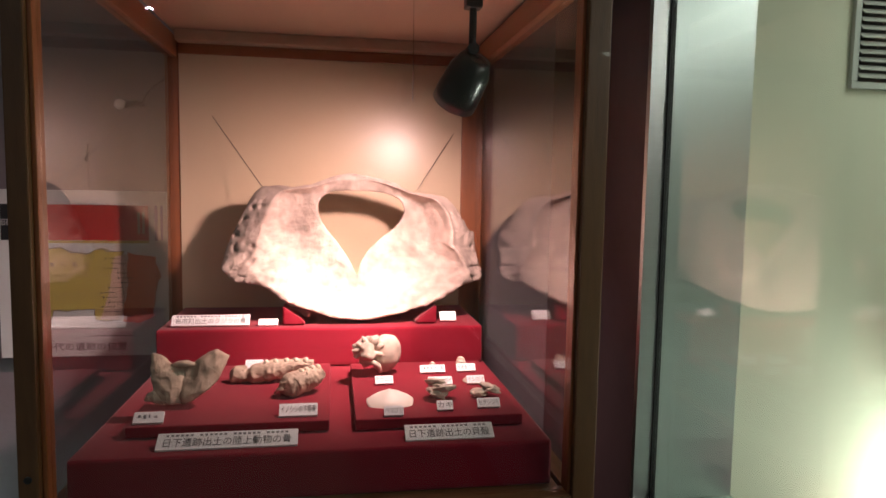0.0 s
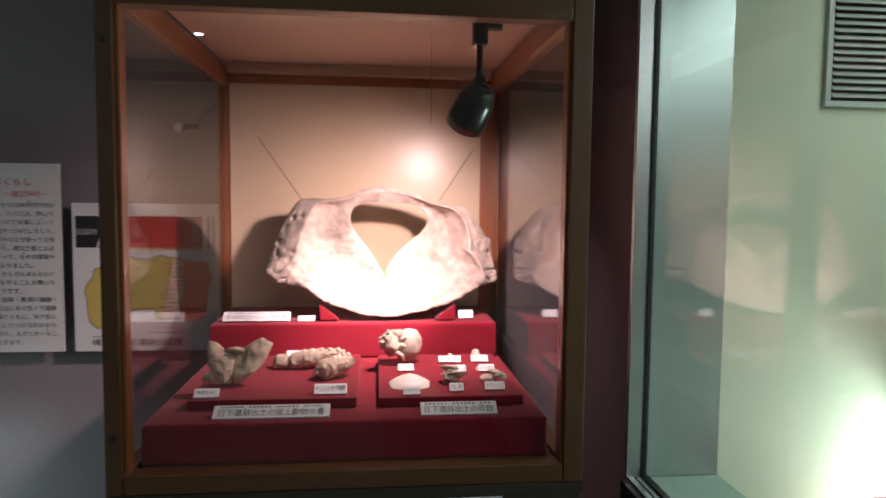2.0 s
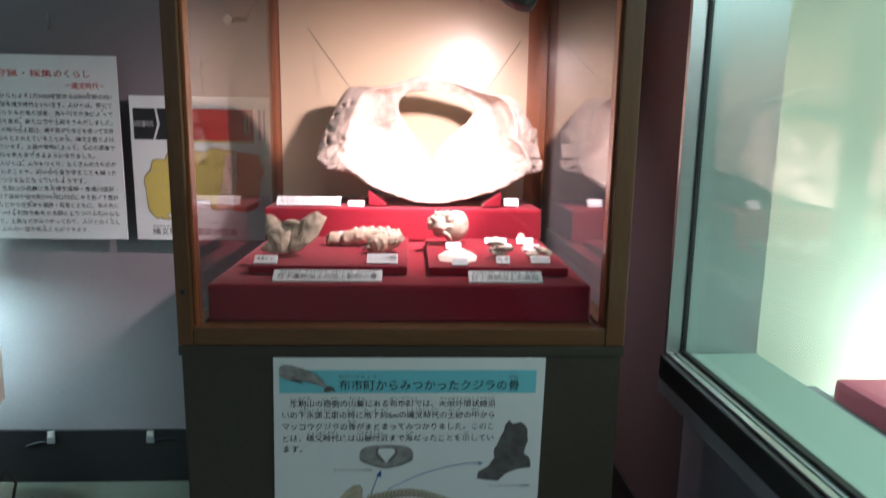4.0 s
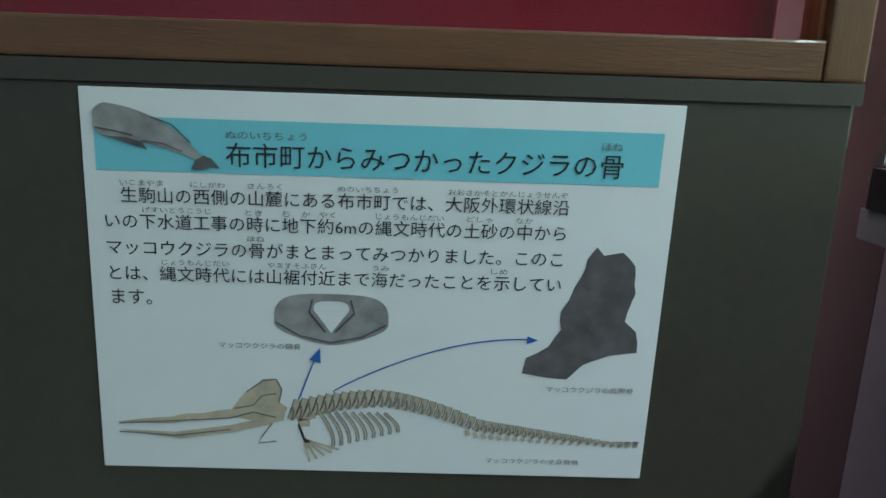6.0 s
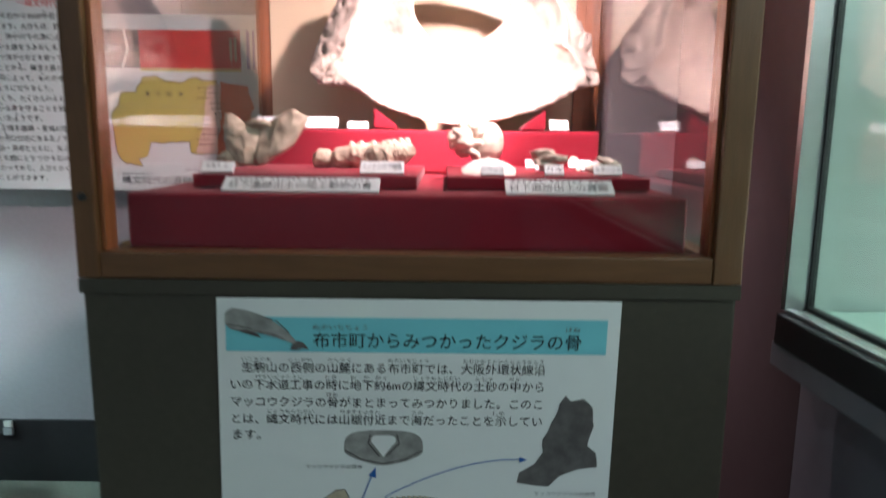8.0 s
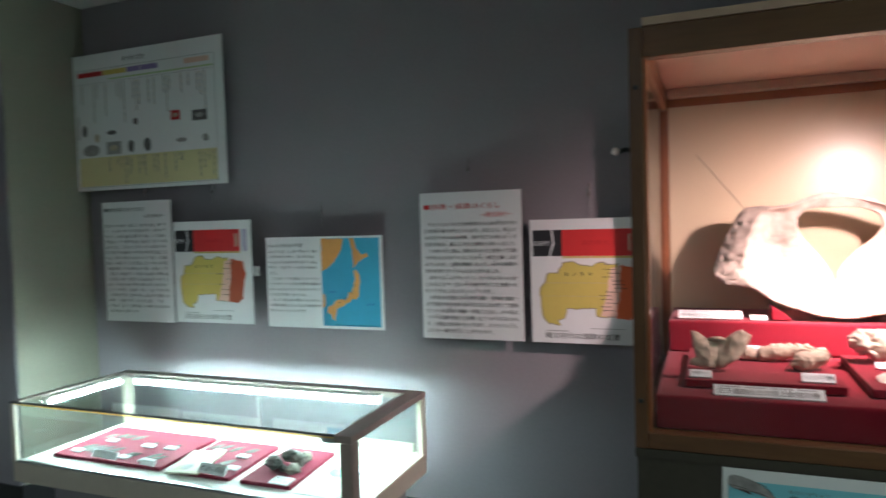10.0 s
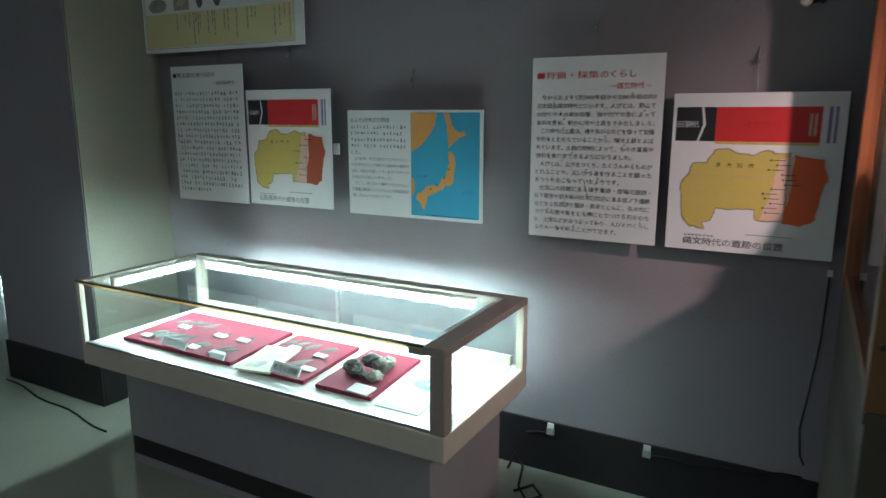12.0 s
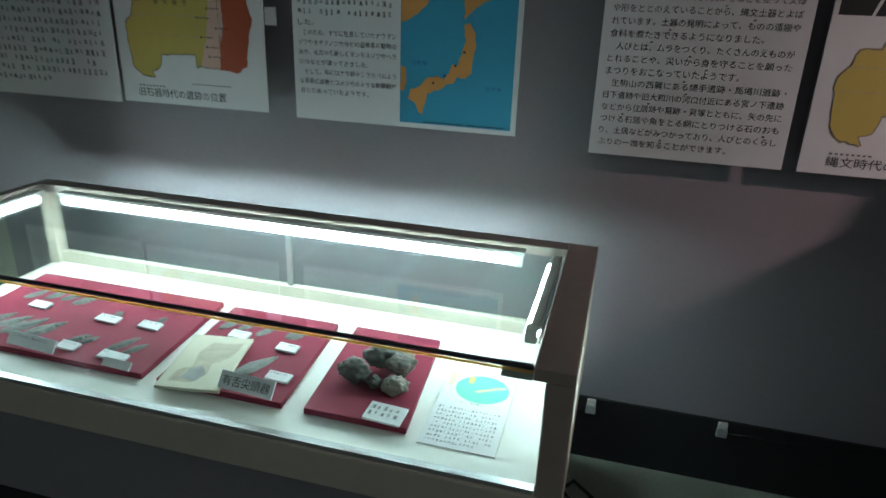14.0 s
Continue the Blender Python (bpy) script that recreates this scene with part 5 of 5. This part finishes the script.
def oyster(x, y, w, n, seed, label):
    bms = []
    rng = random.Random(seed)
    for i in range(n):
        b = blob((w * rng.uniform(0.45, 0.7), w * rng.uniform(0.35, 0.5), w * rng.uniform(0.14, 0.22)), 3, 0.55, seed + i, 4)
        b.transform(pose(rng.uniform(-0.3, 0.3) * w, rng.uniform(-0.12, 0.12) * w, w * 0.13 + i * w * 0.06, rng.uniform(-25, 25), rng.uniform(-25, 25), rng.uniform(0, 180)))
        bms.append(b)
    bm = joined(bms)
    low = min(v.co.z for v in bm.verts)
    bm.transform(pose(x, y, BOARD + 0.0005 - low))
    tagged(part("oyster_shell", bm, M_SHELL, None, "", True), label, "shell")


oyster(0.300, 1.262, 0.078, 5, 11, "rough grey-white oyster shell cluster")
oyster(0.393, 1.262, 0.066, 4, 17, "pile of small pale basket clam shells")
oyster(0.318, 1.375, 0.036, 2, 23, "small pale ribbed shell fragment")


def snail(x, y, r, label):
    bms = []
    for k in range(3):
        b = blob((2 * r * (1 - 0.22 * k), 2 * r * (1 - 0.17 * k), r * 0.9), 2, 0.12, k + 30, 3)
        b.transform(pose(0, 0.12 * r * k, r * (0.5 + 0.33 * k), 12, 8, 30 * k))
        bms.append(b)
    bm = joined(bms)
    low = min(v.co.z for v in bm.verts)
    bm.transform(pose(x, y, BOARD + 0.0005 - low))
    tagged(part("snail_shell", bm, M_SHELL, None, "", True), label, "shell")


snail(0.318, 1.500, 0.011, "tiny cream pond snail shell")
snail(0.393, 1.512, 0.016, "small brownish river snail shell")

# ---- caption cards ----


def card(text, x, y, z, w, h, tilt, label, ruby=0, group="caption cards", bar=False, thick=0.006):
    lift = thick * math.sin(radians(90 - tilt)) + 0.0005
    ob = sheet("caption_card", w, h, thick, pose(x - w / 2, y, z + lift, -tilt), label, "caption card", group)
    if bar:
        bars("writing", faux_lines(w * 0.12, w * 0.92, [h * 0.72], h * 0.42, int(x * 1000) + 7, 1.0), M_INK_GREY, ob, 1)
    elif text:
        lettering("writing", [(text, w * 0.05, w * 0.95, h * (0.14 if ruby else 0.22), h * (0.66 if ruby else 0.78))], M_INK, ob, 1)
    if ruby:
        bars("ruby_text", [(w * (0.06 + 0.88 * k / ruby), w * (0.06 + 0.88 * (k + 0.62) / ruby), h * 0.76, h * 0.88) for k in range(ruby) if k % 7 != 6], M_INK_GREY, ob, 1)
    return ob


card("日下遺跡出土の陸上動物の骨", -0.114, 1.090, PLAT, 0.247, 0.036, 58, "white caption card for the land animal bones", 26)
card("日下遺跡出土の貝殻", 0.292, 1.086, PLAT, 0.170, 0.036, 58, "white caption card for the shells", 17)
card("布市町出土のクジラの骨", -0.243, 1.668, STEP, 0.196, 0.032, 40, "white caption card for the whale bone", 20)
card("", -0.097, 1.664, STEP, 0.050, 0.020, 45, "small blank white caption card on the step", 0)
card("", 0.388, 1.690, STEP, 0.046, 0.028, 35, "small white caption card beside the whale bone", 0, bar=True)
card("", -0.268, 1.165, BOARD, 0.054, 0.024, 50, "small white caption card for the deer bone", 0, bar=True)
card("イノシシの下顎骨", 0.006, 1.175, BOARD, 0.074, 0.028, 50, "small white caption card for the boar jaw")
card("", -0.118, 1.53, BOARD, 0.042, 0.024, 40, "small white caption card behind the boar jaw")
for s, x, y, w in (("アカニシ", 0.188, 1.372, 0.042), ("ハマグリ", 0.191, 1.156, 0.039), ("", 0.312, 1.455, 0.062), ("オオタニシ", 0.396, 1.460, 0.048), ("マツカサガイ", 0.315, 1.352, 0.056), ("イシガイ", 0.398, 1.355, 0.042), ("カキ", 0.297, 1.178, 0.033), ("セタシジミ", 0.389, 1.186, 0.048)):
    card(s, x, y, BOARD, w, 0.021, 45, "small white caption card beside a shell", 0, "shell caption cards", bar=not s)

# ---- stone tools in the table case ----
CF = 0.549
for x0, x1, y0, y1, label in ((-3.075, -2.440, 1.468, 1.872, "large crimson cloth board holding stone points"), (-2.395, -2.070, 1.464, 1.858, "crimson cloth board holding pointed tools"), (-2.015, -1.775, 1.464, 1.860, "small crimson cloth board with pale pebbles")):
    bm = boxed(x0, x1, y0, y1, CF, CF + 0.016, 0.002)
    for v in bm.verts:
        v.co.x += -0.035 * (v.co.y - y0) / (y1 - y0)
    tagged(part("cloth_board", bm, M_TRAY), label, "cloth board", "boards in the table case")
CB = CF + 0.0162


def stone_point(x, y, l, w, turn, mat=None, label="small grey chipped stone point", seed=0):
    bm = bmesh.new()
    n = 14
    rows = []
    for i in range(n + 1):
        k = i / n
        ww = w * 0.5 * (math.sin(math.pi * k ** 0.75) ** 0.8) + 0.0006
        hh = 0.0060 * math.sin(math.pi * k) ** 0.5 + 0.0016
        y0 = (k - 0.5) * l
        j = noise.noise(Vector((k * 9, seed, 1))) * w * 0.12
        rows.append([bm.verts.new(q) for q in ((-ww + j, y0, 0.001), (-ww * 0.3 + j, y0, hh * (1 + 0.3 * noise.noise(Vector((k * 14, seed, 5))))), (ww * 0.35 + j, y0, hh * 0.8), (ww + j, y0, 0.001), (0, y0, 0))])
    for q, r in zip(rows, rows[1:]):
        for a in range(5):
            bm.faces.new((q[a], q[(a + 1) % 5], r[(a + 1) % 5], r[a]))
    bm.faces.new(rows[0])
    bm.faces.new(list(reversed(rows[-1])))
    bm.transform(pose(x, y, CB, 0, 0, turn))
    tagged(part("stone_point", bm, mat or M_STONE), label, "stone tool", "stone points")


for i, (x, y, l, w, a) in enumerate(((-3.010, 1.735, 0.060, 0.024, -25), (-2.950, 1.752, 0.062, 0.026, -25), (-2.900, 1.752, 0.055, 0.022, -30), (-2.845, 1.752, 0.075, 0.030, -28), (-2.985, 1.580, 0.085, 0.030, -30), (-2.935, 1.575, 0.095, 0.034, -32), (-2.885, 1.572, 0.105, 0.040, -30), (-2.822, 1.572, 0.100, 0.042, -28), (-2.700, 1.558, 0.055, 0.022, -32), (-2.668, 1.560, 0.045, 0.018, -30), (-2.575, 1.568, 0.085, 0.026, -24), (-2.528, 1.560, 0.060, 0.020, -30), (-2.700, 1.705, 0.030, 0.016, -20), (-2.565, 1.712, 0.030, 0.014, -20),
                               (-2.378, 1.760, 0.070, 0.024, -24), (-2.326, 1.768, 0.065, 0.020, -26), (-2.264, 1.758, 0.075, 0.022, -24), (-2.180, 1.760, 0.060, 0.034, -35), (-2.205, 1.585, 0.115, 0.036, -28))):
    stone_point(x, y, l * 1.18, w * 1.25, a, seed=i)


def case_card(x, y, w, d, label, text="", lines=0, base=None, turn=-4, tilt=7):
    t = thing("caption_card", pose(x, y, (base or CB) + (d / 2 * math.sin(radians(tilt)) if tilt > 10 else 0), tilt, 0, turn), label, "caption card", "cards in the table case")
    part("board", boxed(-w / 2, w / 2, -d / 2, d / 2, 0.003, 0.009, 0.001), M_PAPER, t)
    if text:
        ob = lettering("writing", [(text, -w * 0.44, w * 0.44, -d * 0.28, d * 0.28)], M_INK, t, 0)
        ob.matrix_basis = pose(0, 0, 0.0096, -90)
    if lines:
        ob = bars("writing", faux_lines(-w * 0.42, w * 0.42, [d * (0.32 - 0.36 * k) for k in range(lines)], d * 0.26, int(abs(x) * 1000), 0.9), M_INK_GREY, t, 0)
        ob.matrix_basis = pose(0, 0, 0.0096, -90)
    return t


for x, y, w in ((-2.936, 1.678, 0.062), (-2.700, 1.668, 0.070), (-2.570, 1.672, 0.064), (-2.985, 1.522, 0.06), (-2.690, 1.516, 0.058), (-2.550, 1.508, 0.078)):
    case_card(x, y, w, 0.030, "small white caption card beside stone points", lines=1)
case_card(-2.770, 1.490, 0.150, 0.034, "long white caption card on the crimson board", lines=1, tilt=52)
case_card(-2.508, 1.476, 0.080, 0.022, "grey shaded caption card at the board edge", lines=0, tilt=52)
for x, y, w in ((-2.319, 1.704, 0.056), (-2.167, 1.682, 0.058), (-2.122, 1.552, 0.062)):
    case_card(x, y, w, 0.030, "small white caption card beside pointed tools", lines=1)
case_card(-2.163, 1.484, 0.142, 0.042, "white card naming the tongue-shaped points", text="有舌尖頭器", tilt=52)
case_card(-1.832, 1.492, 0.088, 0.056, "white card naming the pebble group", lines=2)
leaf = thing("picture_card", pose(-2.318, 1.553, CB, 5, 0, 9), "cream card with a drawing of a hafted point", "picture card")
part("board", boxed(-0.078, 0.078, -0.108, 0.108, 0.004, 0.0122, 0.0015), material("cream card", (0.66, 0.62, 0.47), 0.55, vary=0.03, bump=0.02), leaf)
dr = flat("drawing", wavy([(-0.055, -0.09), (-0.05, -0.045), (-0.02, -0.02), (-0.035, 0.03), (-0.015, 0.08), (0.03, 0.075), (0.065, 0.085), (0.055, 0.02), (0.02, -0.01), (0.025, -0.05), (0.0, -0.085)], 0.006, 0.012, 5), M_INK_SAND, leaf, 0, "sandy drawing")
dr.matrix_basis = pose(0, 0, 0.0126, -90)
dr = flat("drawing", wavy([(-0.03, -0.075), (-0.025, -0.04), (0.0, -0.02), (0.02, -0.05), (0.01, -0.08)], 0.005, 0.01, 6), M_PHOTO_PALE, leaf, 0, "grey drawing")
dr.matrix_basis = pose(0, 0, 0.0132, -90)
info = thing("info_card", pose(-1.662, 1.588, CF + 0.002, 3, 0, 0), "white card with a green map and small text", "information card")
part("board", boxed(-0.084, 0.084, -0.142, 0.142, 0.002, 0.008, 0.001), M_PAPER, info)
for nm, pts, c, l in (("green_map", [(0.010 + 0.064 * math.cos(k * 0.2618), 0.076 + 0.054 * math.sin(k * 0.2618)) for k in range(24)], M_INK_AQUA, "aqua green round map"), ("land_print", wavy([(-0.01, 0.065), (0.01, 0.075), (0.03, 0.085), (0.06, 0.098), (0.065, 0.092), (0.03, 0.075), (0.005, 0.06)], 0.004, 0.01, 2), M_INK_CREAM, ""), ("land_print", wavy([(-0.03, 0.12), (-0.015, 0.12), (-0.015, 0.09), (-0.028, 0.095)], 0.003, 0.01, 3), M_INK_YELLOW, ""), ("land_print", [(-0.075, 0.125), (-0.06, 0.125), (-0.06, 0.075), (-0.072, 0.075)], M_INK_CREAM, "")):
    ob = flat(nm, pts, c, info, 0, l)
    ob.matrix_basis = pose(0, 0, 0.0086 + (0.0006 if nm == "land_print" else 0), -90)
ob = bars("writing", faux_lines(-0.072, 0.070, [-0.006 - 0.0145 * i for i in range(9)], 0.0085, 44, 0.75) + faux_lines(-0.03, 0.03, [0.020], 0.008, 3, 1.0), M_INK_GREY, info, 0)
ob.matrix_basis = pose(0, 0, 0.0086, -90)
for i, (x, y, s, pale) in enumerate(((-1.905, 1.672, 0.076, 0), (-1.858, 1.655, 0.066, 1), (-1.955, 1.605, 0.066, 0), (-1.897, 1.592, 0.034, 0), (-1.843, 1.586, 0.052, 1), (-1.872, 1.718, 0.056, 1))):
    bm = blob((s * 1.1, s * 0.88, s * 0.78), 4, 0.42, i + 50, 2.4)
    for v in bm.verts:
        v.co *= 1 + 0.16 * noise.fractal(v.co / s * 7 + Vector((i, 0, 0)), 1.0, 2.0, 3)
    low = min(v.co.z for v in bm.verts)
    bm.transform(pose(x, y, CB - low))
    tagged(part("stone_core", bm, M_STONE_PALE if pale else M_STONE, None, "", True), "pale rounded stone core on crimson cloth" if pale else "dark knobbly stone core on crimson cloth", "stone", "stone cores")

# ---- small fixtures on the wall ----


def hook(x, z, l):
    t = thing("picture_hook", pose(x, Y_WALL, z), "small steel picture hook with a hanging wire", "picture hook", "wall hooks")
    part("hook", tubed([(0, -0.001, 0.05), (0, -0.008, 0.02), (0, -0.010, 0.0), (0, -0.022, -0.006), (0, -0.026, 0.008)], 0.0038, 8), M_STEEL, t)
    part("wire", tubed([(0.002, -0.012, -0.003), (0.004, -0.02, -l)], 0.0014, 6), M_STEEL, t)


for x, z, l in ((-1.273, 1.82, 0.03), (-0.722, 1.68, 0.09), (-2.751, 1.78, 0.06), (-2.069, 1.65, 0.07), (-3.23, 1.80, 0.04)):
    hook(x, z, l)
clip = thing("wall_lamp", pose(-0.552, Y_WALL, 1.862), "small dark bracket with a white knob on the wall", "bracket")
part("arm", tubed([(0, -0.001, 0), (-0.01, -0.04, 0.0), (-0.035, -0.075, -0.012)], 0.010, 10), M_BLACK, clip)
part("cord", tubed([(0, -0.012, 0.0), (0.03, -0.03, 0.045), (0.085, -0.07, 0.075), (0.130, -0.12, 0.10)], 0.0022, 6), M_BLACK, clip, "thin dark cord")
part("knob", lathe([(0.008, 0), (0.016, 0.004), (0.016, 0.018), (0.008, 0.024)], 16, pose(-0.04, -0.080, -0.014, 70, 0, -30)), M_WHITE_PLASTIC, clip, "white knob", True)
for x in (-1.397, -0.998):
    t = thing("wall_outlet", pose(x, Y_WALL - 0.012, 0.205), "small cream cable outlet on the skirting top", "outlet", "skirting outlets")
    part("box", boxed(-0.014, 0.014, -0.010, 0, 0.002, 0.024, 0.003), M_WHITE_PLASTIC, t)
    part("plug", boxed(-0.016, 0.016, -0.014, -0.0005, -0.026, 0.0015, 0.003), M_PLINTH, t)
tagged(part("cable", tubed([(-0.447, Y_WALL - 0.006, 0.98), (-0.452, Y_WALL - 0.008, 0.75), (-0.47, Y_WALL - 0.01, 0.55), (-0.485, Y_WALL - 0.012, 0.42), (-0.475, Y_WALL - 0.016, 0.32), (-0.46, Y_WALL - 0.018, 0.29)], 0.0035, 8), M_RUBBER, None, "", True), "black cable running down the wall", "cable")
tagged(part("cable_clip", boxed(-0.456, -0.438, Y_WALL - 0.012, Y_WALL - 0.0005, 0.975, 0.998, 0.003), M_WHITE_PLASTIC), "small white cable clip on the wall", "clip")
tagged(part("cable", tubed([(-1.50 + 0.05 * i, Y_WALL - 0.018, 0.165 + 0.012 * math.sin(i * 1.3) + 0.004 * i * (i < 4)) for i in range(3)], 0.0035, 6), M_RUBBER, None, "", True), "thin dark lead along the skirting", "cable")
tagged(part("cable", tubed([(-0.98 + 0.065 * i, Y_WALL - 0.017, 0.19 + 0.006 * math.sin(i * 2.1) + 0.0009 * i * i) for i in range(9)], 0.0035, 6), M_RUBBER, None, "", True), "thin dark lead along the skirting", "cable")
cord = [(-1.50, 2.02, 0.10), (-1.48, 2.05, 0.16), (-1.45, 2.06, 0.10), (-1.46, 2.04, 0.02), (-1.40, 1.98, 0.006), (-1.36, 2.04, 0.006), (-1.42, 2.10, 0.006), (-1.47, 2.02, 0.008)]
tagged(part("power_cord", tubed(cord, 0.006, 8), M_RUBBER, None, "", True), "black coiled power cord beside the table case", "power cord")
tagged(part("floor_cable", tubed([(-4.5 + 0.1 * i, 1.69 - 0.012 * i + 0.012 * math.sin(i * 1.1), 0.006) for i in range(12)], 0.005, 6), M_RUBBER, None, "", True), "dark cable lying along the pillar foot", "cable")
